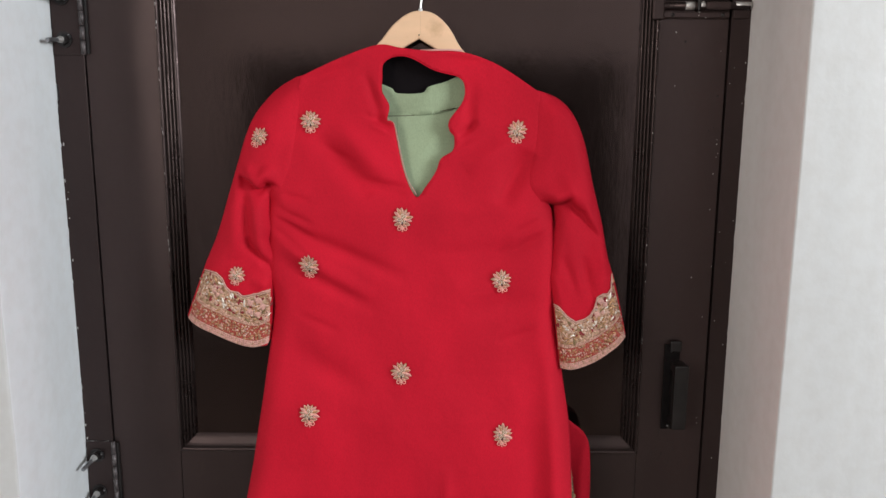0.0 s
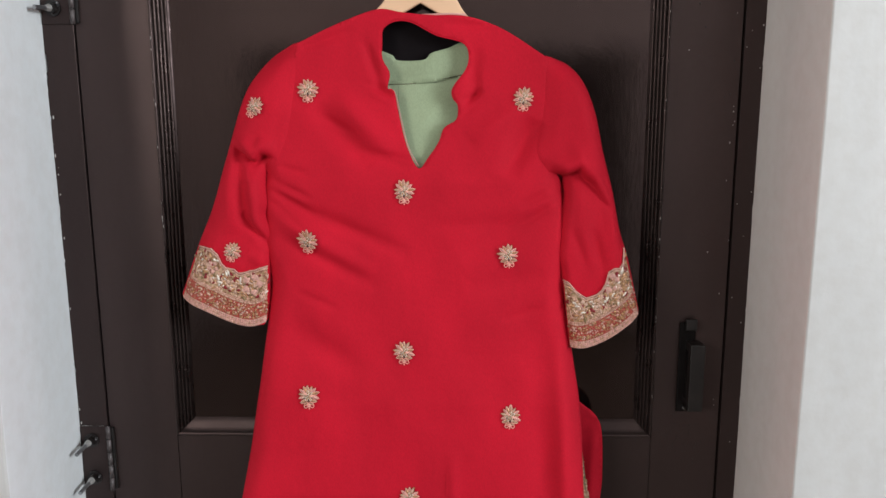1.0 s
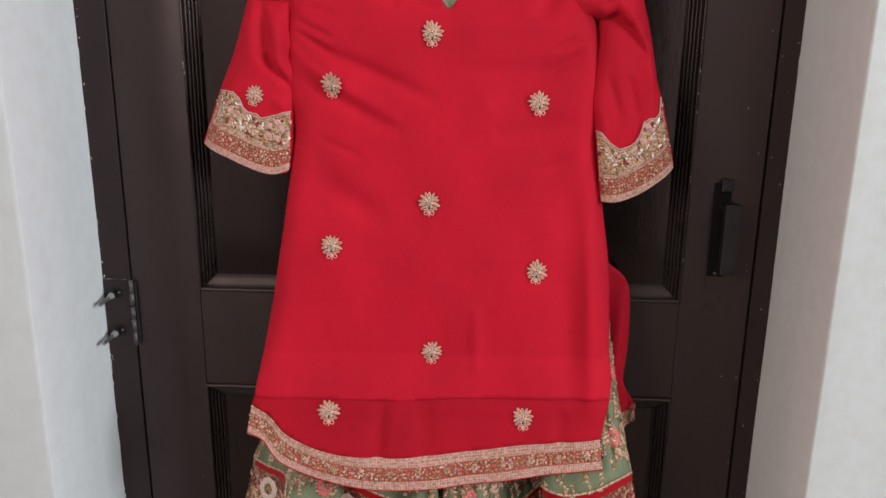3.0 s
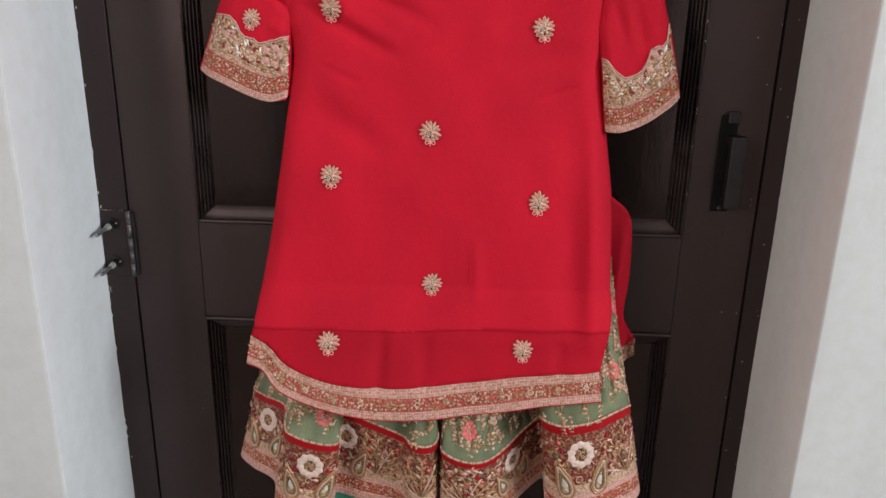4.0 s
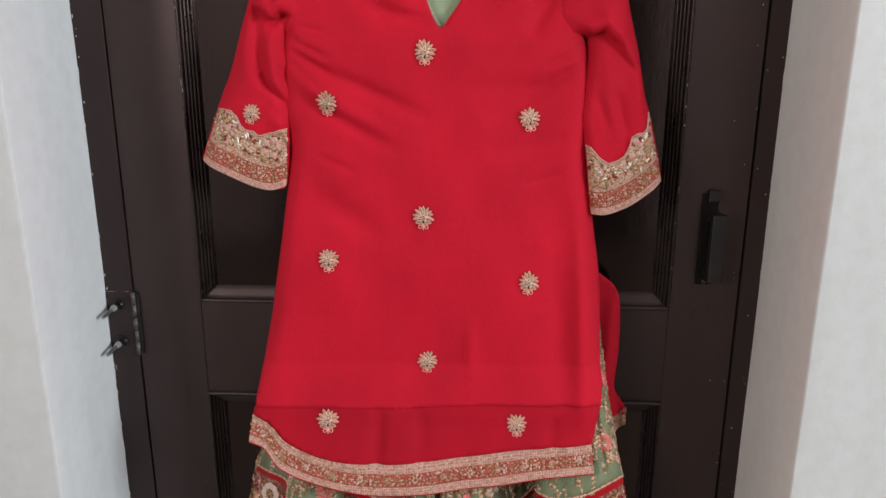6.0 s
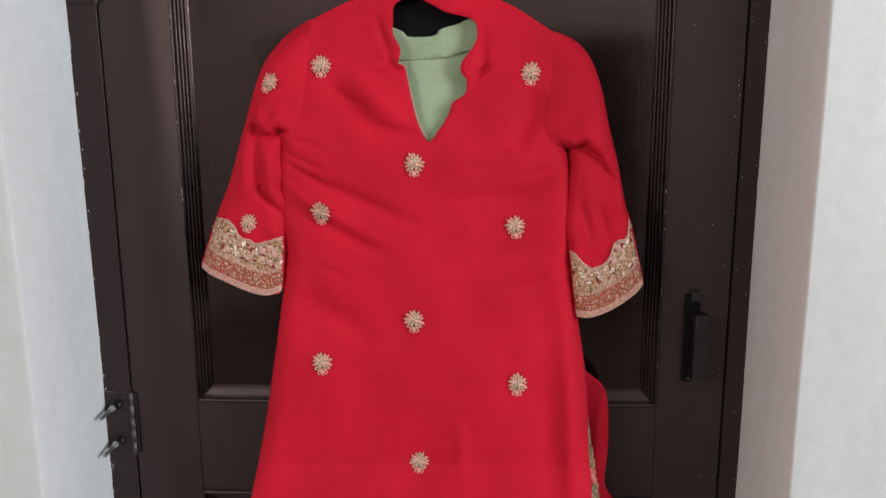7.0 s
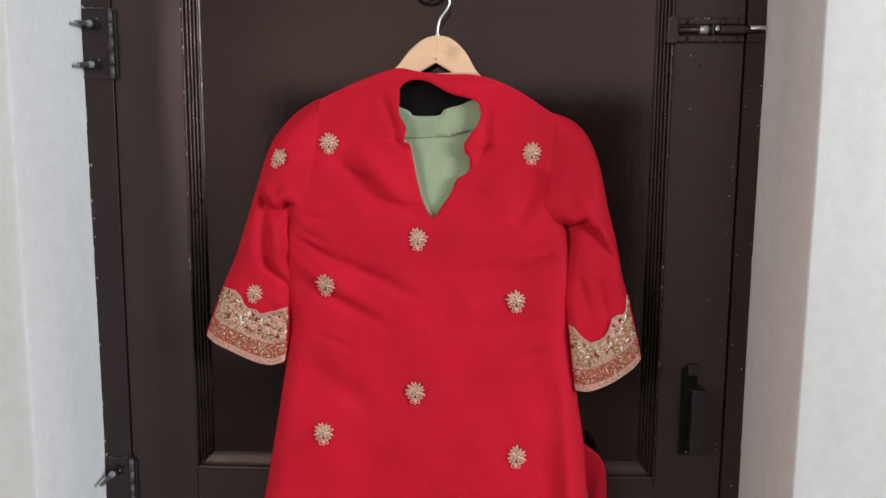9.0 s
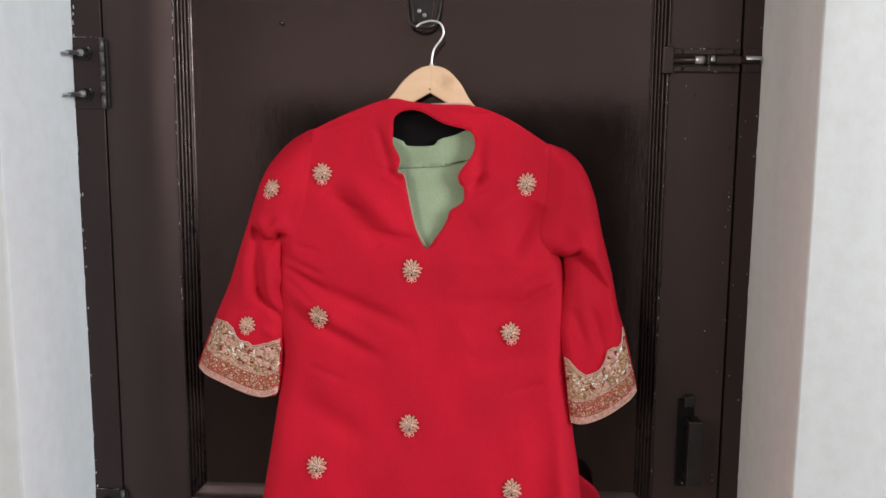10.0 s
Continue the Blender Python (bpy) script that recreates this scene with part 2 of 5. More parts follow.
def unit_ball(sub):
    bm = bmesh.new()
    bmesh.ops.create_icosphere(bm, subdivisions=sub, radius=1)
    bm.verts.index_update()
    r = [tuple(v.co) for v in bm.verts], [tuple(v.index for v in f.verts) for f in bm.faces]
    bm.free()
    return r


def unit_petal():
    """A leaf lying along x from 0 to 1, half a unit wide at most, domed towards z."""
    vs, fs, n = [], [], 6
    for i in range(n + 1):
        t = i / n
        w = math.sin(math.pi * t ** 0.8) * 0.5 + 0.02
        vs += [(t, -w, 0), (t, -w * 0.55, 0.7 * w + 0.1), (t, 0, 0.9 * w + 0.1), (t, w * 0.55, 0.7 * w + 0.1), (t, w, 0)]
    for i in range(n):
        for k in range(4):
            a = i * 5 + k
            fs.append((a, a + 5, a + 6, a + 1))
    return vs, fs


UNIT = {"bead": unit_ball(1), "ball": unit_ball(2), "petal": unit_petal()}


def inside(px, pz, poly):
    """Which of the points lie inside the polygon."""
    res = np.zeros(len(px), bool)
    x1, z1 = poly[:, 0], poly[:, 1]
    x2, z2 = np.roll(x1, -1), np.roll(z1, -1)
    for a, b, c, d in zip(x1, z1, x2, z2):
        if b != d:
            res ^= ((b > pz) != (d > pz)) & (px < (c - a) * (pz - b) / (d - b) + a)
    return res


def to_line(px, pz, line):
    """Distance of each point to a polyline."""
    best = np.full(len(px), 9.0)
    for (a, b), (c, d) in zip(line[:-1], line[1:]):
        l2 = max((c - a) ** 2 + (d - b) ** 2, 1e-12)
        t = np.clip(((px - a) * (c - a) + (pz - b) * (d - b)) / l2, 0, 1)
        best = np.minimum(best, np.hypot(px - a - t * (c - a), pz - b - t * (d - b)))
    return best


def even(line, step):
    seg = np.hypot(*np.diff(line, axis=0).T)
    s = np.concatenate([[0], np.cumsum(seg)])
    u = np.linspace(0, s[-1], max(2, int(s[-1] / step) + 1))
    return np.column_stack([np.interp(u, s, line[:, 0]), np.interp(u, s, line[:, 1])])


def cloth_bm(outline, depth, step=0.008, holes=()):
    """A sheet cut to the outline in x and z, with its y from depth(x, z)."""
    from mathutils.geometry import delaunay_2d_cdt
    loops = [even(np.vstack([l, l[:1]]), step * 0.6)[:-1] for l in (outline, *holes)]
    pts, edges = [], []
    for l in loops:
        o = len(pts)
        pts += [tuple(p) for p in l]
        edges += [(o + i, o + (i + 1) % len(l)) for i in range(len(l))]
    lo, hi = outline.min(0), outline.max(0)
    gx, gz = np.meshgrid(np.arange(lo[0], hi[0], step), np.arange(lo[1], hi[1], step * 0.866))
    gx[1::2] += step / 2
    gx, gz = gx.ravel(), gz.ravel()
    ok = inside(gx, gz, loops[0])
    for h in loops[1:]:
        ok &= ~inside(gx, gz, h)
    for l in loops:
        ok &= to_line(gx, gz, np.vstack([l, l[:1]])) > step * 0.45
    pts += list(zip(gx[ok], gz[ok]))
    vs, _, fs, *_ = delaunay_2d_cdt([Vector(p) for p in pts], edges, [], 0, 1e-6)
    v = np.array([tuple(p) for p in vs])
    c = np.array([v[list(f)].mean(0) for f in fs])
    keep = inside(c[:, 0], c[:, 1], loops[0])
    for h in loops[1:]:
        keep &= ~inside(c[:, 0], c[:, 1], h)
    y = depth(v[:, 0], v[:, 1])
    bm = bmesh.new()
    bv = [bm.verts.new((a, d, b)) for (a, b), d in zip(v, y)]
    for f, k in zip(fs, keep):
        if k:
            bm.faces.new([bv[i] for i in f])
    bmesh.ops.delete(bm, geom=[q for q in bm.verts if not q.link_faces], context="VERTS")
    bmesh.ops.recalc_face_normals(bm, faces=bm.faces)
    if sum(f.normal.y for f in bm.faces) > 0:
        bmesh.ops.reverse_faces(bm, faces=bm.faces)
    return bm


def fold(x, z, x0, z0, x1, z1, amp, w):
    """A soft ridge (amp below 0: towards the room) along a line, fading at its ends."""
    l = math.hypot(x1 - x0, z1 - z0)
    dx, dz = (x1 - x0) / l, (z1 - z0) / l
    t, d = ((x - x0) * dx + (z - z0) * dz) / l, (x - x0) * -dz + (z - z0) * dx
    return amp * np.exp(-(d / w) ** 2) * np.clip(np.sin(np.pi * np.clip(t, 0, 1)), 0, 1) ** 0.7


def lap(x, z, line, amp, w, reach, fade=0.0):
    """Cloth bulging over a line that runs from left to right: below it the surface is set back."""
    d = np.interp(x, line[:, 0], line[:, 1]) - z
    t = np.clip((x - line[0, 0]) / (line[-1, 0] - line[0, 0]), 0, 1)
    return amp * (1 / (1 + np.exp(-np.clip(d / w, -40, 40))) * np.exp(-np.clip(d, 0, 9) / reach) - 0.35 * np.exp(-((d + 0.012) / 0.011) ** 2)) * np.sin(np.pi * t) ** 0.45 * (1 - fade * t)


def roundover(d, r, deep):
    q = 1 - np.clip(d / r, 0, 1)
    return deep * q ** 2.4


def waves(x, z, seed, s=9.0):
    """Low uneven swell of hanging cloth."""
    a = np.random.RandomState(seed).rand(8) * 6.28
    return (np.sin(x * s * 3 + a[0] + 1.4 * np.sin(z * s + a[1])) + np.sin(z * s * 2.1 + a[2] + 2 * np.sin(x * s * 1.3 + a[3]))
            + 0.6 * np.sin((x * 2 + z) * s * 3.1 + a[4] + np.sin(z * s * 2 + a[5]))) / 2.6


# ---- structure: walls, floor, ceiling ----
def plan_block(name, plan, z0, z1, material, label, wobble=0.0, nz=60):
    """A wall piece: a plan outline raised from z0 to z1, its faces slightly uneven."""
    bm = bmesh.new()
    n = len(plan)
    rows = []
    for k in range(nz + 1):
        z = z0 + (z1 - z0) * k / nz
        row = []
        for i, (x, y) in enumerate(plan):
            o = noise.noise_vector(Vector((x * 3, y * 3, z * 2.5))) * wobble + noise.noise_vector(Vector((x * 9, y * 9, z * 14))) * wobble * 0.4
            row.append(bm.verts.new((x + o.x, y + o.y, z)))
        rows.append(row)
    for a, b in zip(rows[:-1], rows[1:]):
        for i in range(n):
            j = (i + 1) % n
            bm.faces.new((a[i], a[j], b[j], b[i]))
    bmesh.ops.recalc_face_normals(bm, faces=bm.faces)
    ob = part(name, bm, material, None, "", True)
    ob.data.set_sharp_from_angle(angle=radians(25))
    if isinstance(material, list):          # each reveal takes the wall plaster tinted for the light it gets
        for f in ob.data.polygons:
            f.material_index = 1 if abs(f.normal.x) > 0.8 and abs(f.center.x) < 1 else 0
    return tagged(ob, label, "wall", kind="structure")


def arc(cx, cy, r, a0, a1, n=6):
    return [(cx + r * math.cos(radians(a0 + (a1 - a0) * i / n)), cy + r * math.sin(radians(a0 + (a1 - a0) * i / n))) for i in range(n + 1)]


LX, RX, REV_L, REV_R = -0.572, 0.446, -0.212, -0.200   # frame's outer edges, reveal depths
ROOM_Y0, CEIL = -4.0, 2.9
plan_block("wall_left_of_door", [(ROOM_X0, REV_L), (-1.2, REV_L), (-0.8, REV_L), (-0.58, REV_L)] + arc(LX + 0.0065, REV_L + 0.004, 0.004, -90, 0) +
           [(LX + 0.0105, -0.185), (LX + 0.008, -0.12), (LX + 0.003, -0.05), (LX, 0.0), (LX - 0.002, 0.06), (ROOM_X0, 0.06)], 0, CEIL, [WALL, LIT_PLASTER],
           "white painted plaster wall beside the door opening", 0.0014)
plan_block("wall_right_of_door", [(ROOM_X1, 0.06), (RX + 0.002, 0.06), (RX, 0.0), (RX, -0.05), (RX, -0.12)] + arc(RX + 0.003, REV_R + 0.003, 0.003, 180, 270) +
           [(0.465, REV_R), (0.7, REV_R), (1.2, REV_R), (ROOM_X1, REV_R)], 0, CEIL, [WALL, WARM_PLASTER], "white painted plaster wall, its door reveal tinted for the warm light there", 0.0014)
plan_block("wall_over_door", [(LX + 0.01, REV_L + 0.004), (RX - 0.004, REV_L + 0.004), (RX - 0.004, 0.06), (LX + 0.01, 0.06)], 2.10, CEIL, WALL,
           "white plaster wall over the door", 0.001, 8)
for nm, b, m, lab, cat in (
        ("floor", (ROOM_X0 - 0.2, ROOM_X1 + 0.2, ROOM_Y0, 0.1, -0.05, 0), FLOOR, "plain dark tiled floor of the room", "floor"),
        ("ceiling", (ROOM_X0 - 0.2, ROOM_X1 + 0.2, ROOM_Y0, 0.1, CEIL, CEIL + 0.05), WALL, "plain white ceiling of the room", "ceiling"),
        ("wall_south", (ROOM_X0, ROOM_X1, ROOM_Y0 - 0.1, ROOM_Y0, 0, CEIL), WALL, "plain white wall facing the door", "wall"),
        # unseen dark sheet, placed so the door's gloss mirrors something dark low down
        ("reflected_sheet_south", (-1.35, 1.2, ROOM_Y0, ROOM_Y0 + 0.012, 0, 1.85), DARK_REFLECTED, "unseen dark brown sheet added to darken the door's reflection", "wall")):
    tagged(part(nm, box_bm(*b), m, None, "", False), lab, cat, kind="structure")
bm = bmesh.new()
for b in ((ROOM_Y0, WIN_Y0, 0, CEIL), (WIN_Y1, 0.06, 0, CEIL), (WIN_Y0, WIN_Y1, 0, WIN_Z0), (WIN_Y0, WIN_Y1, WIN_Z1, CEIL)):
    box_bm(ROOM_X1, ROOM_X1 + 0.2, *b, bm=bm)
tagged(part("wall_west", (lambda b: [box_bm(ROOM_X0 - 0.2, ROOM_X0, *q, bm=b) for q in ((ROOM_Y0, WEST_Y0, 0, CEIL), (WEST_Y1, 0.06, 0, CEIL), (WEST_Y0, WEST_Y1, 0, WEST_Z0), (WEST_Y0, WEST_Y1, WEST_Z1, CEIL))][0])(bmesh.new()),
            WALL, None, "", False), "plain unseen white side wall, opened for the added fill lamp", "wall", kind="structure")
tagged(part("wall_east", bm, WALL, None, "", False), "plain white wall with a window opening", "wall", kind="structure")
tagged(part("wall_behind_door", box_bm(-0.9, 0.8, 0.075, 0.1, 0, 2.4), WALL, None, "", False), "plain wall closing the space behind the door", "wall", kind="structure")

# ---- door frame ----
JL0, JL1, JR0, JR1, HEAD = LX + 0.001, -0.5275, 0.4185, RX - 0.001, 2.06


def ragged_board(x0, x1, y0, y1, z0, z1, seed, rag=0.0024):
    """A frame board whose outer edge is uneven with old paint."""
    bm = bmesh.new()
    n, rows = 420, []
    rs = np.random.RandomState(seed)
    jit = np.convolve(rs.randn(n + 5), np.ones(5) / 5, "valid") * rag * 1.6
    for k in range(n + 1):
        z = z0 + (z1 - z0) * k / n
        o = jit[min(k, n - 1)]
        xl, xr = (x0 + o, x1) if seed == 1 else (x0, x1 + o)
        c = 0.0002
        row = [(xl, y1), (xl, y0 + c), (xl + c, y0), (xr - c, y0), (xr, y0 + c), (xr, y1)]
        rows.append([bm.verts.new((x, y, z)) for x, y in row])
    for a, b in zip(rows[:-1], rows[1:]):
        for i in range(5):
            bm.faces.new((a[i], a[i + 1], b[i + 1], b[i]))
    bm.faces.new(list(reversed(rows[0])))
    bm.faces.new(rows[-1])
    bmesh.ops.recalc_face_normals(bm, faces=bm.faces)
    return bm


door_frame = thing("door_frame", (LX, 0, 0), "dark brown painted wooden door frame with ragged paint edges", "door frame", kind="structure")
part("jamb", ragged_board(JL0 - 0.002, JL1, -0.003, 0.055, 0, HEAD, 1), PAINT_FRAME, door_frame, smooth=False)
part("jamb", ragged_board(JR0, JR1 + 0.002, -0.004, 0.055, 0, HEAD, 2, 0.0012), PAINT_FRAME, door_frame, smooth=False)
part("head", box_bm(JL0, JR1, -0.003, 0.055, HEAD + 0.001, 2.10, 0.003), PAINT_FRAME, door_frame, smooth=False)

# ---- door leaf ----
DL, DR, D0, D1 = -0.5255, 0.4160, 0.012, 2.055
PX0, PX1 = -0.420, 0.315                    # panel openings
UP0, UP1, LP0, LP1 = 0.964, 1.925, 0.20, 0.809
door = thing("door_1", (DL, 0, D0), "closed dark brown gloss painted panelled wooden door", "door", kind="structure")
for nm, b in (("stile", (DL, PX0, 0, 0.04, D0, D1)), ("stile", (PX1, DR, 0, 0.04, D0, D1)), ("rail", (PX0, PX1, 0.0006, 0.04, UP1, D1)),
              ("rail", (PX0 + 0.0006, PX1 - 0.0004, 0.0008, 0.04, LP1, UP0)), ("rail", (PX0, PX1, 0.0006, 0.04, D0, LP0))):
    part(nm, box_bm(*b, 0.0003), PAINT, door, smooth=False)

MOULD = [(0, 0.001), (0.0004, -0.003), (0.002, -0.0050), (0.0042, -0.0048), (0.0054, -0.0030), (0.0066, 0.0002)]
for k in range(4):                          # four rounded ribs stepping down to the panel
    o, y = 0.0072 + k * 0.0056, 0.0005 + k * 0.0028
    MOULD += [(o, y + 0.003), (o + 0.0006, y + 0.0003), (o + 0.0017, y - 0.0008), (o + 0.0031, y - 0.0004), (o + 0.0043, y + 0.0012), (o + 0.005, y + 0.0032)]
MOULD += [(0.0305, 0.0125), (0.0315, 0.0150)]
MOULD = [(o * 0.82, y * 0.9) for o, y in MOULD]
SLOPE = [(0, 0.001), (0.0004, -0.003), (0.002, -0.0048), (0.0048, -0.0045), (0.0062, -0.002), (0.0068, 0.002), (0.012, 0.0045), (0.018, 0.0075), (0.024, 0.0110), (0.0265, 0.016)]


def moulding(x0, x1, z0, z1, side):
    """One mitred length of panel moulding: ribbed upright, a plain lipped slope across."""
    bm = bmesh.new()
    ends = []
    prof = MOULD if side in "lr" else SLOPE
    for e in (0, 1):
        row = []
        for o, y in prof:
            if side in "lr":
                row.append((x0 + o if side == "l" else x1 - o, y, z1 - o if e else z0 + o))
            else:
                row.append((x1 - o if e else x0 + o, y, z0 + o if side == "b" else z1 - o))
        ends.append(row)
    n = 40
    rows = []
    for k in range(n + 1):
        t = k / n
        row = []
        for a, b in zip(*ends):
            p = Vector(a).lerp(Vector(b), t)
            p.y += noise.noise(p * 22) * 0.0006
            row.append(bm.verts.new(p))
        rows.append(row)
    for a, b in zip(rows[:-1], rows[1:]):
        for i in range(len(prof) - 1):
            bm.faces.new((a[i], a[i + 1], b[i + 1], b[i]))
    bmesh.ops.recalc_face_normals(bm, faces=bm.faces)
    if sum(f.normal.y for f in bm.faces) > 0:
        bmesh.ops.reverse_faces(bm, faces=bm.faces)
    return bm


for z0, z1 in ((UP0, UP1), (LP0, LP1)):
    part("panel", box_bm(PX0 + 0.01, PX1 - 0.01, 0.013, 0.03, z0 + 0.01, z1 - 0.01), PAINT_PANEL, door, "worn dark brown door panel with scuffed gloss", False)
    for side in "lrbt":
        part("moulding", moulding(PX0, PX1, z0, z1, side), PAINT_MOULD if side in "lr" else PAINT, door)


def hinge(z0, z1):
    """A butt hinge leaf on the jamb, its knuckle, and two long bolts that stand out into the room."""
    h = part("hinge", box_bm(-0.570, -0.530, -0.0055, -0.003, z0, z1, 0.0008), PAINT_FRAME, door, "black painted iron hinge", False)
    part("door_leaf_edge", box_bm(-0.5225, -0.5185, -0.0042, -0.0002, z0 + 0.002, z1 - 0.003, 0.0006), WORN_IRON, h, smooth=False)
    kn = (z1 - z0) / 5
    for i in range(5):
        part("knuckle", rod_bm((-0.5262, -0.006, z0 + i * kn + 0.0004), (-0.5262, -0.006, z0 + (i + 1) * kn - 0.0004), 0.0036, bevel=0.0003), CHIPPED, h)
    for z in (z1 - 0.023, z0 + 0.022):
        x = -0.554
        bolt = part("bolt", rod_bm((x, -0.002, z), (x - 0.002, -0.050, z - 0.004), 0.0031, 8, bevel=0.0006), STEEL, h, "dull steel bolt end", False)
        part("nut", rod_bm((x + 0.002, -0.0065, z), (x + 0.001, -0.0145, z - 0.0006), 0.0080, 6, bevel=0.0012), IRON, bolt, smooth=False)
        # pale cone that gives the bolt its bright highlight by colour
        part("glint_collar", rod_bm((x, -0.0140, z - 0.0006), (x - 0.0008, -0.0230, z - 0.0015), 0.0056, 7, r2=0.0036), WORN_GLINT, bolt, "pale cone painting the bolt's bright highlight", smooth=False)
        part("washer", rod_bm((x + 0.001, -0.0060, z), (x + 0.001, -0.0078, z), 0.0115, 18), IRON, bolt, smooth=False)
        part("burr", rod_bm((x + 0.008, -0.004, z + 0.003), (x + 0.013, -0.017, z + 0.006), 0.0030, 6, r2=0.0012), STEEL, bolt, smooth=False)


hinge(1.583, 1.688)
hinge(0.873, 0.980)
hinge(0.24, 0.345)

# tower bolt across the closing stile
bolt = part("sliding_bolt", box_bm(0.3185, 0.4150, -0.0026, -0.0002, 1.6385, 1.6735, 0.0006), PAINT, door, "dark painted sliding bolt with worn bare metal", False)
part("flange", box_bm(0.3190, 0.4145, -0.0064, -0.0024, 1.6640, 1.6725, 0.0012), PAINT, bolt, smooth=False)
part("flange", box_bm(0.3190, 0.4145, -0.0064, -0.0024, 1.6395, 1.6480, 0.0012), PAINT, bolt, smooth=False)
part("end_cap", box_bm(0.3030, 0.3192, -0.0105, -0.0004, 1.6365, 1.6755, 0.0022, 3), PAINT, bolt, smooth=False)
part("rod", rod_bm((0.318, -0.0072, 1.6560), (0.443, -0.0072, 1.6560), 0.0056, 16, bevel=0.001), PAINT_MOULD, bolt)
part("channel", box_bm(0.3785, 0.4150, -0.0132, -0.0024, 1.6500, 1.6625, 0.0035, 3), PAINT, bolt, smooth=False)
part("stop", box_bm(0.3655, 0.3695, -0.0150, -0.0024, 1.6485, 1.6640, 0.0015), WORN_IRON, bolt, smooth=False)
part("worn_sleeve", rod_bm((0.3490, -0.0074, 1.6562), (0.3620, -0.0074, 1.6562), 0.0059, 16), WORN_GLINT, bolt, "worn bare metal")
part("worn_sleeve", rod_bm((0.3705, -0.0074, 1.6570), (0.3765, -0.0074, 1.6570), 0.0059, 16), WORN_GLINT, bolt)
part("bolt_tip", rod_bm((0.4210, -0.0078, 1.6572), (0.4435, -0.0078, 1.6568), 0.0052, 12), WORN_GLINT, bolt)
for x, z in ((0.331, 1.6685), (0.332, 1.6437), (0.4045, 1.6685), (0.4045, 1.6437)):
    part("screw", rod_bm((x, -0.0058, z), (x, -0.0074, z), 0.0030, 10, bevel=0.0006), IRON, bolt)
h = Heap()
h.add(*tube_mesh([(0.3825 + 0.0042 * math.cos(t * 0.524), -0.0075, 1.6685 + 0.0042 * math.sin(t * 0.524)) for t in range(12)], 0.0010, 6, True))
h.part("screw_ring", [WORN_IRON], bolt)
h = Heap()
for x, z, q in ((0.362, 1.6722, 0.0016), (0.357, 1.6724, 0.0012), (0.370, 1.6645, 0.0011), (0.3705, 1.6475, 0.0012), (0.3700, 1.6430, 0.0010), (0.380, 1.6398, 0.0013), (0.344, 1.6722, 0.0010), (0.3695, 1.6520, 0.0013)):
    h.bead(Vector((x, -0.0064, z)), (Vector((q * 1.4, 0, 0)), Vector((0, 0, q * 0.7)), Vector((0, -0.0006, 0))))
h.part("chip", [WORN_GLINT], bolt, "chips of pale paint", "stuff")
part("keeper", box_bm(0.4195, 0.4420, -0.0072, -0.0038, 1.6385, 1.6735, 0.0012), PAINT_FRAME, bolt, smooth=False)

# pull handle
pull = part("door_handle", box_bm(0.3585, 0.3805, -0.034, -0.020, 1.019, 1.122, 0.002), WORN_IRON, door, "black painted metal pull handle", False)
part("backplate", box_bm(0.350, 0.3735, -0.004, -0.0002, 1.008, 1.148, 0.0012), SHADE_IRON, pull, smooth=False)
part("top_clip", box_bm(0.3575, 0.3745, -0.0090, -0.0036, 1.136, 1.154, 0.002), WORN_IRON, pull, smooth=False)
# black strip added to fill the shaded gap under the grip
part("shade_web", box_bm(0.3600, 0.3640, -0.0205, -0.0038, 1.0325, 1.1085, 0.0008), SHADE_IRON, pull, smooth=False)
part("post", box_bm(0.3595, 0.3795, -0.021, -0.0038, 1.108, 1.121, 0.001), IRON, pull, smooth=False)
part("post", box_bm(0.3595, 0.3795, -0.021, -0.0038, 1.020, 1.033, 0.001), IRON, pull, smooth=False)
for z in (1.143, 1.013):
    part("screw", rod_bm((0.362, -0.0038, z), (0.362, -0.0065, z), 0.004, 10, bevel=0.0008), IRON, pull)
h = Heap()
srand = random.Random(4)


def speck(x, y, z, q, tall=1.0):
    h.bead(Vector((x, y, z)), (Vector((q, 0, 0)), Vector((0, 0, q * tall)), Vector((0, -0.0004, 0))))


for _ in range(46):                         # splashes on the closing stile and its jamb
    x = srand.choice((srand.uniform(0.33, 0.415), srand.uniform(0.405, 0.415), srand.uniform(0.42, 0.444), srand.uniform(0.42, 0.444), srand.uniform(-0.5, 0.3)))
    z = srand.uniform(0.5, 1.75)
    if -0.42 < x < 0.315 and not 0.83 < z < 0.95:
        continue
    speck(x, -0.0006 if x < 0.416 else -0.0042, z, srand.uniform(0.0005, 0.0010), srand.uniform(0.8, 2))
for _ in range(34):                         # chips on the outer bead of the right panel moulding
    speck(PX1 - 0.0023 + srand.uniform(-0.0008, 0.0008), -0.0044, srand.uniform(1.0, 1.9), srand.uniform(0.0004, 0.0008), srand.uniform(1, 4))
# pale specks painting the broken highlight on the left bead, densest high up
for _ in range(20):
    speck(PX0 + 0.0020 + srand.uniform(-0.0008, 0.0008), -0.0044, srand.triangular(1.2, 1.9, 1.75), srand.uniform(0.0004, 0.0008), srand.uniform(1.5, 7))
for _ in range(44):                         # lime and chips along the outer edge of the hinge jamb
    z = srand.choice((srand.uniform(0.5, 1.8), srand.gauss(1.69, 0.02), srand.gauss(0.98, 0.03), srand.gauss(0.875, 0.02)))
    speck(JL0 + srand.uniform(-0.001, 0.004), -0.0036, z, srand.uniform(0.0006, 0.0014), srand.uniform(0.8, 3.5))
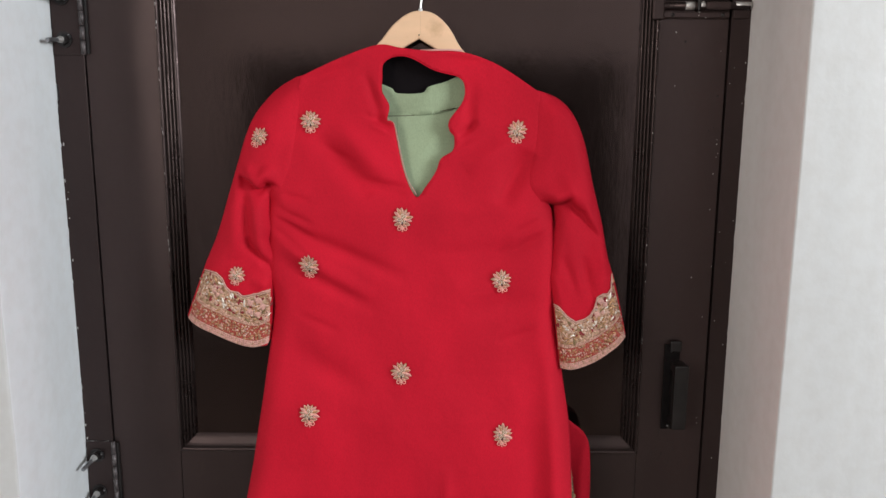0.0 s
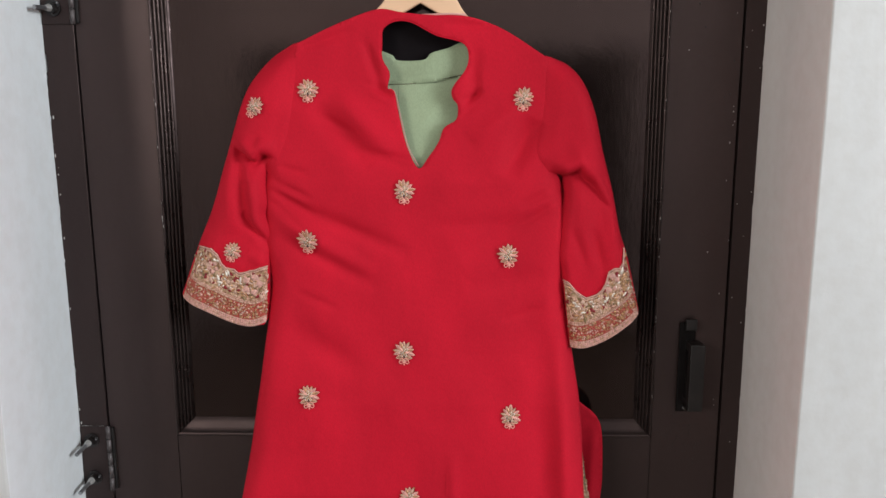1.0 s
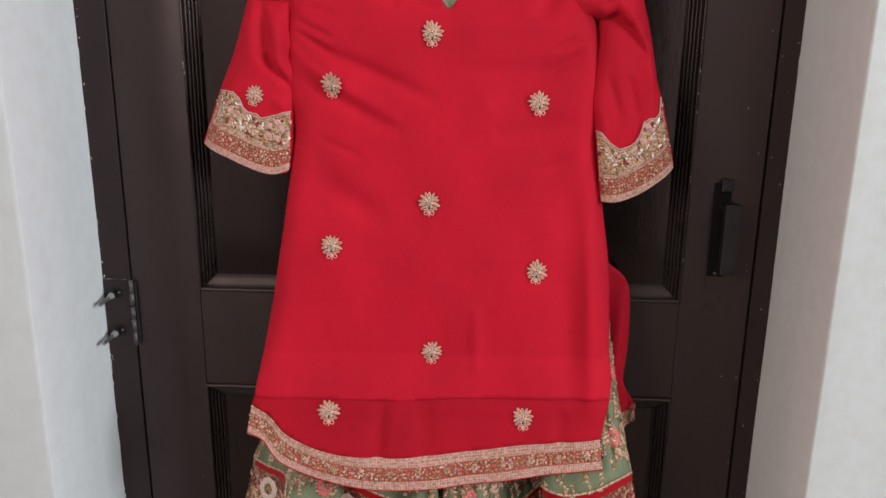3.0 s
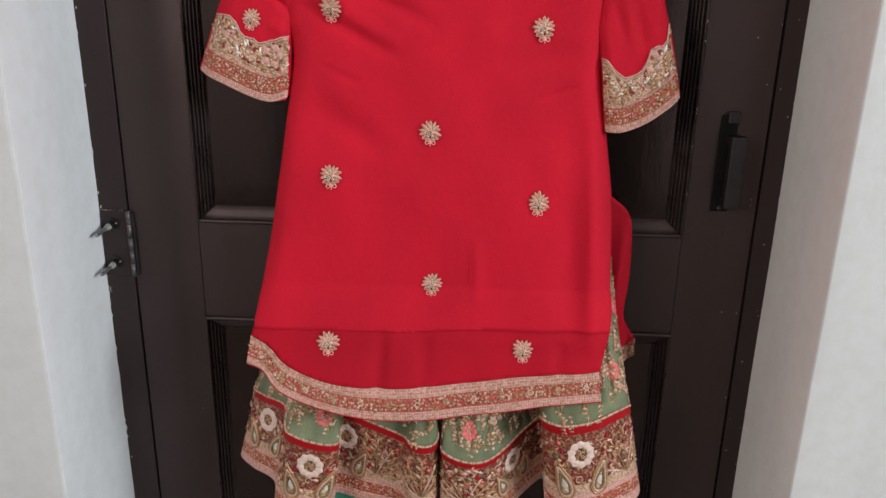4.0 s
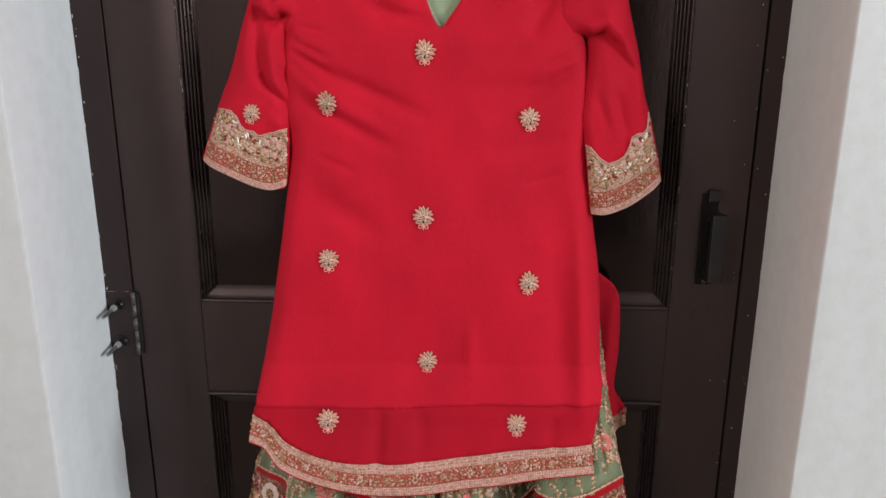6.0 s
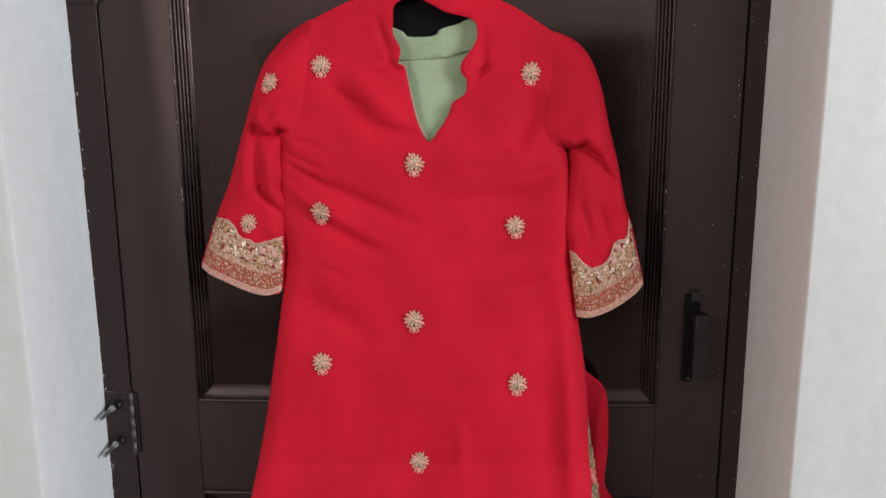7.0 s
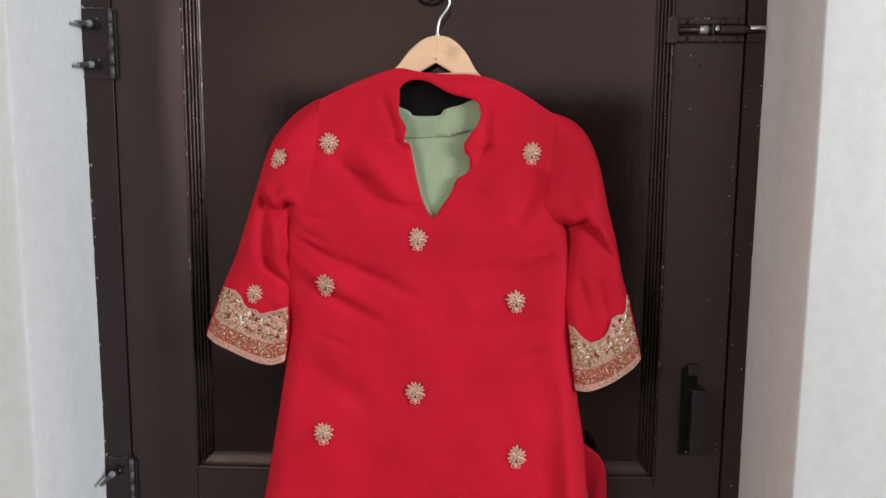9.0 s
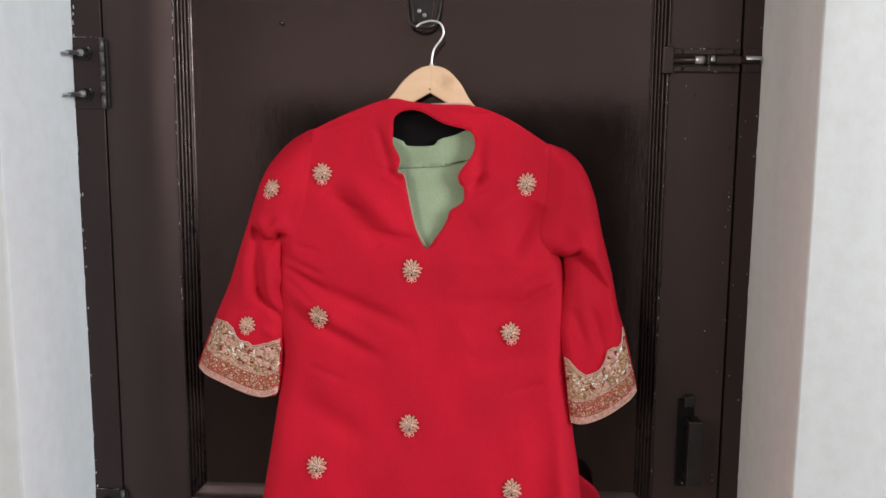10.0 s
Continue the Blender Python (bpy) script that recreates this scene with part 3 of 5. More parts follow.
for zc in (1.688, 0.980):                   # pale flecks painting the highlight on the top edge of each hinge
    for k in range(12):
        speck(-0.569 + k * 0.0032 + srand.uniform(-0.001, 0.001), -0.0046, zc + srand.uniform(-0.0006, 0.0008), srand.uniform(0.0007, 0.0016), 0.45)
h.part("paint_and_glint_speck", [WORN_GLINT], door, "tiny pale paint splashes, chips and painted glints", "stuff")
h = Heap()
for _ in range(30):                         # fine cracks in the paint round the pull handle
    speck(srand.gauss(0.362, 0.016), -0.0003, srand.gauss(0.965, 0.020), srand.uniform(0.0003, 0.0006), srand.uniform(3, 8))
for k in range(6):
    speck(srand.uniform(0.33, 0.41), -0.0003, srand.uniform(1.45, 1.62), srand.uniform(0.0008, 0.0014), srand.uniform(0.8, 2))
h.part("paint_crack", [IRON], door, "dark cracks and pits in the paint", "stuff")
part("nail", rod_bm((-0.258, 0.014, 1.711), (-0.258, 0.006, 1.711), 0.003, 10, bevel=0.0008), IRON, door)

# ---- hook on the door and hanger ----
coat_hook = thing("coat_hook", (-0.045, 0.013, 1.73), "black painted iron hook plate screwed to the door", "hook")


def prism(outline, y0, y1, bevel=0.0):
    bm = bmesh.new()
    f = bm.faces.new([bm.verts.new((x, y0, z)) for x, z in outline])
    e = bmesh.ops.extrude_face_region(bm, geom=[f])
    for v in e["geom"]:
        if isinstance(v, bmesh.types.BMVert):
            v.co.y = y1
    bmesh.ops.recalc_face_normals(bm, faces=bm.faces)
    if bevel:
        es = [ed for ed in bm.edges if abs(ed.verts[0].co.y - ed.verts[1].co.y) < 1e-6]
        bmesh.ops.bevel(bm, geom=es, offset=bevel, segments=3, affect="EDGES", profile=0.5)
    return bm


part("plate", prism([(-0.060, 1.712), (-0.034, 1.712), (-0.026, 1.775), (-0.066, 1.775)], 0.0128, 0.009, 0.0008), IRON, coat_hook, smooth=False)
for x, z in ((-0.052, 1.728), (-0.044, 1.722), (-0.040, 1.75)):
    part("screw", rod_bm((x, 0.0092, z), (x, 0.0055, z), 0.0032, 10, bevel=0.0008), WORN_GLINT, coat_hook)
hk = smooth_curve([(-0.072, 0.002, 1.775), (-0.069, -0.004, 1.738), (-0.063, -0.012, 1.708), (-0.044, -0.018, 1.7005), (-0.027, -0.012, 1.708), (-0.020, -0.004, 1.738), (-0.018, 0.002, 1.775)], 8)
h = Heap()
h.add(*tube_mesh(hk, 0.0026, 10))
h.part("loop", [IRON], coat_hook)
part("stay", box_bm(-0.074, -0.016, 0.000, 0.0128, 1.773, 1.785, 0.002), IRON, coat_hook, smooth=False)

hanger = thing("clothes_hanger", (-0.032, -0.017, 1.60), "pale wooden clothes hanger with a bright wire hook", "hanger")
top = smooth_curve([(-0.205, 1.530), (-0.13, 1.574), (-0.094, 1.600), (-0.072, 1.626), (-0.051, 1.642), (-0.031, 1.6465), (-0.010, 1.641), (0.010, 1.622), (0.031, 1.590), (0.07, 1.566), (0.135, 1.522)], 6)
low = np.vstack([smooth_curve([(0.130, 1.508), (0.06, 1.548), (0.0, 1.587)], 6), [(-0.034, 1.607)], smooth_curve([(-0.068, 1.588), (-0.12, 1.556), (-0.200, 1.516)], 6)])
part("body", prism([tuple(p) for p in np.vstack([top, low])], -0.0205, -0.0105, 0.003), BEECH, hanger)
hw = smooth_curve([(-0.032, -0.017, 1.640), (-0.0315, -0.017, 1.655), (-0.028, -0.017, 1.670), (-0.018, -0.018, 1.684), (-0.0145, -0.018, 1.694), (-0.019, -0.0185, 1.7055), (-0.031, -0.019, 1.7095), (-0.046, -0.0195, 1.7065), (-0.054, -0.021, 1.701)], 6)
h = Heap()
h.add(*tube_mesh(hw, 0.0016, 10))
h.part("wire_hook", [CHROME], hanger, "bright bent wire hook")
part("joint", box_bm(-0.0322, -0.0318, -0.0207, -0.0150, 1.6125, 1.6440), STAIN, hanger, smooth=False)
part("nail", rod_bm((-0.034, -0.018, 1.6125), (-0.034, -0.0215, 1.6125), 0.0011, 8), IRON, hanger)
part("collar", rod_bm((-0.032, -0.017, 1.6445), (-0.032, -0.017, 1.6495), 0.003, 12, bevel=0.0006), CHROME, hanger)

# ---- kurta ----
kurta = thing("kurta", (-0.05, -0.03, 0.72), "red embroidered kurta with gold trim hanging on the hanger", "kurta")
NECK = smooth_curve([(-0.087, 1.552), (-0.085, 1.572), (-0.068, 1.582), (-0.045, 1.580), (-0.012, 1.563), (0.024, 1.553), (0.033, 1.537), (0.029, 1.517), (0.011, 1.492), (0.011, 1.478),
                     (0.018, 1.468), (0.016, 1.449), (-0.001, 1.437), (-0.008, 1.419), (-0.022, 1.398), (-0.037, 1.382), (-0.053, 1.412), (-0.064, 1.455),
                     (-0.071, 1.487), (-0.080, 1.492), (-0.077, 1.512), (-0.087, 1.532), (-0.087, 1.552)], 6)[:-1]
SIDE_L = smooth_curve([(-0.207, 1.552), (-0.215, 1.495), (-0.226, 1.429), (-0.256, 1.375), (-0.272, 1.33), (-0.266, 1.27), (-0.249, 1.217), (-0.261, 1.113), (-0.277, 1.012), (-0.294, 0.912), (-0.3065, 0.8345)], 6)
SIDE_R = smooth_curve([(0.141, 1.532), (0.140, 1.465), (0.133, 1.410), (0.162, 1.362), (0.178, 1.31), (0.176, 1.255), (0.169, 1.208), (0.181, 1.121), (0.194, 1.031), (0.199, 0.926), (0.203, 0.864), (0.189, 0.7985)], 6)
SHOULDER = smooth_curve([(-0.207, 1.552), (-0.151, 1.578), (-0.094, 1.598), (-0.06, 1.594), (-0.02, 1.590), (0.031, 1.588), (0.081, 1.570), (0.141, 1.532)], 6)
HEM_LOW = smooth_curve([(-0.307, 0.793), (-0.284, 0.784), (-0.260, 0.759), (-0.218, 0.741), (-0.168, 0.728), (-0.111, 0.720), (-0.038, 0.721), (0.043, 0.731), (0.123, 0.744), (0.191, 0.751)], 6) + (0, 0.0145)
HEM_TOP = smooth_curve([(-0.306, 0.826), (-0.281, 0.815), (-0.253, 0.791), (-0.203, 0.772), (-0.145, 0.7625), (-0.072, 0.762), (0.001, 0.7685), (0.082, 0.779), (0.188, 0.787)], 6) + (0, 0.0115)


def kurta_y(x, z):
    y = np.interp(z, [0.70, 0.76, 0.82, 0.91, 1.05, 1.12, 1.27, 1.36, 1.45, 1.50, 1.60], [-0.168, -0.152, -0.124, -0.098, -0.088, -0.078, -0.064, -0.058, -0.042, -0.034, -0.0265])
    y += (np.minimum(x, 0.0) + 0.055) * 0.10 * np.clip((0.98 - z) / 0.2, 0, 1)
    d = np.minimum(to_line(x, z, SIDE_L[18:]), to_line(x, z, SIDE_R[18:]))
    y += roundover(d, 0.035, np.clip((-y - 0.02) * 0.5, 0, 0.018) * np.clip((z - 0.74) / 0.25, 0, 1))
    y += 0.016 * (np.exp(-((x + 0.273) / 0.014) ** 2) + np.exp(-((x - 0.179) / 0.012) ** 2)) * np.clip((z - 1.215) / 0.03, 0, 1) * np.clip((1.40 - z) / 0.03, 0, 1)
    # drag lines from the armpits, the neck and the shoulders
    for a in ((-0.245, 1.345, -0.05, 1.262, 0.0034, 0.011), (-0.245, 1.322, -0.10, 1.235, -0.003, 0.013), (-0.235, 1.29, -0.09, 1.215, 0.002, 0.010), (0.10, 1.31, -0.02, 1.30, 0.0014, 0.012), (0.14, 1.24, 0.03, 1.21, 0.0016, 0.014), (0.15, 1.33, 0.02, 1.26, 0.003, 0.016),
              (-0.185, 1.47, -0.10, 1.385, 0.005, 0.014), (-0.155, 1.49, -0.07, 1.40, -0.004, 0.015), (0.125, 1.45, 0.085, 1.37, 0.006, 0.015),
              (0.11, 1.47, 0.035, 1.42, -0.003, 0.014), (-0.112, 1.56, -0.088, 1.49, 0.003, 0.006), (-0.10, 1.50, -0.072, 1.478, 0.003, 0.005),
              (0.045, 1.545, 0.034, 1.47, 0.0025, 0.008), (0.05, 1.49, 0.025, 1.465, 0.003, 0.005), (-0.11, 1.40, -0.05, 1.385, 0.002, 0.006),
              (0.010, 0.985, 0.010, 0.885, -0.0018, 0.009), (0.158, 1.16, 0.176, 0.80, -0.003, 0.012),
              (0.13, 1.12, 0.15, 0.80, 0.0018, 0.016), (-0.24, 1.2, -0.28, 0.85, -0.002, 0.02), (-0.22, 1.16, -0.11, 1.09, 0.003, 0.02),
              (-0.244, 1.368, -0.185, 1.340, 0.0020, 0.004), (-0.245, 1.355, -0.180, 1.315, 0.0022, 0.0045), (-0.245, 1.338, -0.19, 1.292, 0.0018, 0.004),
              (-0.232, 1.385, -0.19, 1.375, 0.0018, 0.004), (0.152, 1.355, 0.105, 1.33, 0.0018, 0.004), (0.155, 1.335, 0.10, 1.30, 0.0018, 0.0045),
              (-0.112, 1.500, -0.076, 1.482, 0.0018, 0.0032), (-0.105, 1.487, -0.074, 1.472, -0.0016, 0.003), (-0.12, 1.408, -0.045, 1.394, 0.0016, 0.0035),
              (0.020, 1.470, 0.055, 1.492, 0.0018, 0.0035), (0.018, 1.452, 0.060, 1.478, 0.0016, 0.0035), (0.048, 1.51, 0.040, 1.475, 0.0016, 0.004),
              (-0.175, 1.455, -0.125, 1.43, 0.0016, 0.004), (-0.21, 1.21, -0.15, 1.185, 0.0012, 0.005), (0.14, 1.19, 0.08, 1.17, 0.0012, 0.005),
              (-0.20, 1.545, -0.125, 1.572, 0.002, 0.006), (0.07, 1.575, 0.0, 1.578, 0.002, 0.005), (-0.12, 0.85, -0.125, 0.76, 0.004, 0.01),
              (-0.06, 0.85, -0.06, 0.77, 0.003, 0.012), (0.135, 0.84, 0.13, 0.79, 0.003, 0.01)):
        y += 2.1 * fold(x, z, *a)
    y += waves(x, z, 3) * 0.003 * np.clip((1.56 - z) / 0.1, 0, 1)
    return np.minimum(y, -0.0245)


LINING_EDGE = smooth_curve([(-0.3025, 0.848), (-0.22, 0.8485), (-0.155, 0.847), (-0.074, 0.846), (0.015, 0.8515), (0.136, 0.852), (0.2025, 0.852)], 6)
up_l, lo_l = SIDE_L[SIDE_L[:, 1] > 0.849], SIDE_L[SIDE_L[:, 1] < 0.848]
up_r, lo_r = SIDE_R[SIDE_R[:, 1] > 0.853], SIDE_R[SIDE_R[:, 1] < 0.852]
outline = np.vstack([SHOULDER, up_r[1:], LINING_EDGE[::-1], up_l[::-1][:-1]])
part("front_panel", cloth_bm(outline, kurta_y, 0.0046, [NECK]), RED, kurta, "bright red lined georgette front", thick=0.0005)
outline = np.vstack([[(-0.296, 0.872), (0.196, 0.874)], LINING_EDGE[-1:] - (0.0005, 0), lo_r, HEM_TOP[::-1], lo_l[::-1], LINING_EDGE[:1]])
part("sheer_lower_panel", cloth_bm(outline, lambda x, z: kurta_y(x, z) + 0.0018 * np.clip((z - 0.838) / 0.010, 0, 1), 0.0065), RED_SHEER, kurta, "sheer darker red georgette above the hem", thick=0.0008)


def back_y(x, z):
    return np.full(len(x), -0.006) + waves(x, z, 8) * 0.001 - np.clip((1.3 - z), 0, 1) * 0.03


back = np.vstack([smooth_curve([(-0.205, 1.545), (-0.15, 1.572), (-0.10, 1.590)], 5), smooth_curve([(-0.086, 1.540), (-0.070, 1.533), (-0.062, 1.527), (-0.030, 1.528), (-0.012, 1.540), (0.022, 1.5525)], 5),
                  smooth_curve([(0.033, 1.582), (0.08, 1.563), (0.138, 1.528)], 5), SIDE_R[6:-8] + (-0.004, 0), SIDE_L[6:-4][::-1] + (0.004, 0)])
part("back_panel", cloth_bm(back, back_y, 0.012), RED, kurta, thick=0.001)
facing = np.vstack([smooth_curve([(-0.110, 1.553), (-0.086, 1.5425), (-0.073, 1.537), (-0.066, 1.5305), (-0.030, 1.531), (-0.020, 1.540), (0.004, 1.547), (0.022, 1.5545), (0.05, 1.558)], 5),
                    smooth_curve([(0.05, 1.515), (0.028, 1.509), (-0.02, 1.500), (-0.070, 1.4965), (-0.11, 1.498)], 5)])
part("neck_facing", cloth_bm(facing, lambda x, z: np.full(len(x), -0.0135) + 0.002 * np.sin(x * 70) - (z - 1.5) * 0.03, 0.006), SAGE, kurta, "sage green neck facing", thick=0.0012)
lining = np.vstack([smooth_curve([(-0.11, 1.503), (-0.070, 1.502), (-0.02, 1.505), (0.028, 1.513), (0.05, 1.52)], 5), [(0.06, 1.36), (-0.115, 1.36)]])
lin_y = lambda x, z: -0.0125 - np.clip(1.5 - z, 0, 1) * 0.27 + fold(x, z, 0.01, 1.485, -0.05, 1.43, -0.0016, 0.008) + fold(x, z, 0.015, 1.465, -0.045, 1.41, 0.0012, 0.007) + 0.0006 * np.sin(x * 60 + z * 30)
part("back_lining", cloth_bm(lining, lin_y, 0.006), SAGE, kurta, "sage green inner lining with a stitched seam", thick=0.001)
h = Heap()
sx = np.array([-0.0665, -0.0655, -0.065, -0.064])
sz = np.array([1.4975, 1.47, 1.44, 1.41])
h.add(*tube_mesh([(a, float(lin_y(np.array([a]), np.array([b]))[0]) - 0.0006, b) for a, b in zip(sx, sz)], 0.0005, 6))
h.add(*tube_mesh([(a, -0.0148 - (b - 1.5) * 0.03, b) for a, b in smooth_curve([(-0.080, 1.4975), (-0.045, 1.4985), (-0.015, 1.5025), (0.028, 1.511)], 5)], 0.0005, 6))
h.part("lining_seam", [SEAM], kurta)
# flat black sheet that fills the neck opening above the facing
part("neck_infill", cloth_bm(smooth_curve([(-0.10, 1.52), (-0.10, 1.588), (-0.04, 1.593), (0.045, 1.572), (0.045, 1.52), (-0.10, 1.52)], 4)[:-1], lambda x, z: np.full(len(x), -0.0075), 0.012), BLACK, kurta, "flat black sheet filling the back of the neck opening", thick=0.001)

h = Heap()
h.add(*tube_mesh([(-0.032, -0.0235, 1.5905), (-0.01, -0.0238, 1.5912), (0.01, -0.0238, 1.5915), (0.029, -0.0235, 1.5905)], 0.0016, 6))
h.part("hanging_loop", [PALE_EDGE], kurta, "pale loop tape inside the collar")

# neckline piping and the pale inner slit edge
h = Heap()
loop = [(a, float(kurta_y(np.array([a]), np.array([b]))[0]) - 0.0002, b) for a, b in NECK]
h.add(*tube_mesh(loop, 0.0006, 6, True))
h.part("neck_piping", [RED], kurta)
h = Heap()
slit = smooth_curve([(-0.085, 1.532), (-0.076, 1.512), (-0.078, 1.494), (-0.069, 1.485), (-0.062, 1.455), (-0.051, 1.412), (-0.0365, 1.385)], 6)
h.add(*tube_mesh([(a, float(kurta_y(np.array([a]), np.array([b]))[0]) + 0.0016, b) for a, b in slit[12:]], 0.0006, 6))
h.part("slit_edge", [PALE_EDGE], kurta, "pale turned-in edge of the neck slit")


def sleeve(outer, inner, seam, bottom, y_fn, cuff_top):
    """A three-quarter sleeve: front and back sheets joined round the sides, with an embroidered cuff."""
    outline = np.vstack([seam, inner, bottom, outer])
    bm = cloth_bm(outline, y_fn, 0.0030)
    back_bm = cloth_bm(outline, lambda x, z: np.full(len(x), -0.008) + waves(x, z, 5) * 0.001, 0.014)
    s = part("sleeve", bm, RED, kurta, "red sleeve with an embroidered gold cuff", thick=0.0012)
    part("back_sheet", back_bm, RED, s, thick=0.001)
    return s


L_OUT = smooth_curve([(-0.376, 1.200), (-0.346, 1.278), (-0.327, 1.321), (-0.310, 1.371), (-0.294, 1.428), (-0.275, 1.486), (-0.253, 1.519), (-0.230, 1.540), (-0.205, 1.5525)], 6) + (-0.005, 0.0)
L_IN = smooth_curve([(-0.238, 1.386), (-0.250, 1.380), (-0.252, 1.360), (-0.248, 1.336), (-0.252, 1.319), (-0.245, 1.300), (-0.245, 1.281), (-0.249, 1.250), (-0.253, 1.172)], 6)
L_SEAM = smooth_curve([(-0.200, 1.5545), (-0.206, 1.495), (-0.216, 1.429), (-0.232, 1.386)], 6)
L_BOT = smooth_curve([(-0.258, 1.1615), (-0.275, 1.1605), (-0.300, 1.166), (-0.335, 1.180), (-0.374, 1.1975)], 5)
R_OUT = smooth_curve([(0.269, 1.181), (0.252, 1.255), (0.239, 1.296), (0.229, 1.346), (0.215, 1.401), (0.203, 1.457), (0.187, 1.498), (0.166, 1.522), (0.1405, 1.533)], 6) + (0.004, 0.0)
R_IN = smooth_curve([(0.148, 1.374), (0.163, 1.369), (0.167, 1.347), (0.165, 1.325), (0.161, 1.284), (0.159, 1.262), (0.166, 1.225), (0.177, 1.134)], 6)
R_SEAM = smooth_curve([(0.136, 1.535), (0.133, 1.465), (0.124, 1.405), (0.138, 1.378)], 6)
R_BOT = smooth_curve([(0.181, 1.1295), (0.200, 1.133), (0.228, 1.1445), (0.250, 1.161), (0.268, 1.178)], 5)


L_LAP = smooth_curve([(-0.296, 1.412), (-0.278, 1.403), (-0.270, 1.395), (-0.263, 1.394), (-0.256, 1.401), (-0.247, 1.401), (-0.234, 1.396)], 5)
R_LAP = smooth_curve([(0.118, 1.391), (0.130, 1.382), (0.147, 1.375), (0.164, 1.373), (0.185, 1.379), (0.194, 1.370), (0.207, 1.361), (0.215, 1.347), (0.232, 1.324)], 5)


def to_seam(x, z, y, seam):
    """Leads a sleeve over into the body along the armhole seam, with a slight dip at the stitching."""
    d = to_line(x, z, seam)
    k = np.clip(d / 0.030, 0, 1)
    k = k * k * (3 - 2 * k)
    return kurta_y(x, z) * (1 - k) + y * k + 0.0024 * np.exp(-(d / 0.004) ** 2)


def left_y(x, z):
    y = np.interp(z, [1.16, 1.25, 1.36, 1.46, 1.50, 1.555], [-0.066, -0.064, -0.060, -0.050, -0.042, -0.0265])
    y += roundover(to_line(x, z, L_OUT), 0.035, np.clip(-y - 0.012, 0, 0.022)) + roundover(to_line(x, z, L_IN), 0.014, 0.012)
    y += lap(x, z, L_LAP, 0.024, 0.0012, 0.016)
    for a in ((-0.270, 1.400, -0.259, 1.280, -0.012, 0.010), (-0.291, 1.430, -0.280, 1.300, 0.006, 0.007), (-0.286, 1.322, -0.246, 1.272, 0.011, 0.006),
              (-0.310, 1.40, -0.296, 1.29, -0.005, 0.012), (-0.278, 1.262, -0.25, 1.250, -0.003, 0.008), (-0.24, 1.42, -0.225, 1.46, 0.003, 0.010)):
        y += fold(x, z, *a)
    y = np.minimum(y + waves(x, z, 11) * 0.0015, -0.012)
    return to_seam(x, z, y, L_SEAM)


def right_y(x, z):
    y = np.interp(z, [1.13, 1.25, 1.36, 1.46, 1.50, 1.54], [-0.074, -0.066, -0.060, -0.048, -0.040, -0.0265])
    y += roundover(to_line(x, z, R_OUT), 0.024, np.clip(-y - 0.012, 0, 0.013)) + roundover(to_line(x, z, R_IN), 0.014, 0.012)
    y += lap(x, z, R_LAP, 0.030, 0.0013, 0.022, 0.65)
    for a in ((0.170, 1.420, 0.215, 1.375, -0.005, 0.012), (0.188, 1.36, 0.196, 1.24, -0.004, 0.013), (0.205, 1.30, 0.222, 1.235, 0.005, 0.007), (0.178, 1.30, 0.198, 1.24, 0.004, 0.007),
              (0.226, 1.33, 0.240, 1.27, -0.004, 0.008)):
        y += fold(x, z, *a)
    y = np.minimum(y + waves(x, z, 12) * 0.0015, -0.012)
    return to_seam(x, z, y, R_SEAM)


h = Heap()
tuck = smooth_curve([(0.0035, 0.972), (0.002, 0.945), (0.0015, 0.92), (-0.001, 0.897)], 6)
for off in (0.0, 0.0022):
    h.add(*tube_mesh([(a + off, float(kurta_y(np.array([a]), np.array([b]))[0]) + 0.0002, b) for a, b in tuck], lambda t: 0.0002 + 0.0011 * math.sin(math.pi * min(max(t, 0.02), 0.98)), 6))
h.part("tuck", [RED], kurta)


class Draped:
    """A depth function sampled once on a grid, for quick look-up."""

    def __init__(self, fn, x0, x1, z0, z1, step=0.002):
        self.x0, self.z0, self.step = x0, z0, step
        gx, gz = np.meshgrid(np.arange(x0, x1, step), np.arange(z0, z1, step))
        self.g = fn(gx.ravel(), gz.ravel()).reshape(gx.shape)

    def __call__(self, x, z):
        a = np.clip((np.asarray(x) - self.x0) / self.step, 0, self.g.shape[1] - 1.001)
        b = np.clip((np.asarray(z) - self.z0) / self.step, 0, self.g.shape[0] - 1.001)
        i, j = a.astype(int), b.astype(int)
        u, v = a - i, b - j
        g = self.g
        return (g[j, i] * (1 - u) + g[j, i + 1] * u) * (1 - v) + (g[j + 1, i] * (1 - u) + g[j + 1, i + 1] * u) * v


sleeve_l = sleeve(L_OUT, L_IN, L_SEAM, L_BOT, left_y, None)
sleeve_r = sleeve(R_OUT, R_IN, R_SEAM, R_BOT, right_y, None)

kurta_d = Draped(kurta_y, -0.35, 0.25, 0.69, 1.61)
left_d, right_d = Draped(left_y, -0.40, -0.19, 1.13, 1.56), Draped(right_y, 0.12, 0.30, 1.10, 1.55)

# the back hem showing beside the front
FLAP = np.vstack([smooth_curve([(0.160, 1.072), (0.186, 1.044), (0.206, 1.028), (0.224, 1.012), (0.233, 0.985), (0.236, 0.914), (0.232, 0.855), (0.240, 0.832), (0.253, 0.812), (0.252, 0.800)], 6),
                  smooth_curve([(0.225, 0.795), (0.205, 0.83), (0.188, 0.91), (0.165, 1.0), (0.160, 1.065)], 5)[:-1]])
flap_y = lambda x, z: -0.030 - 0.02 * np.clip(1.03 - z, 0, 1) + fold(x, z, 0.222, 1.0, 0.215, 0.82, -0.008, 0.008) + roundover(np.abs(x - 0.245), 0.02, 0.012)
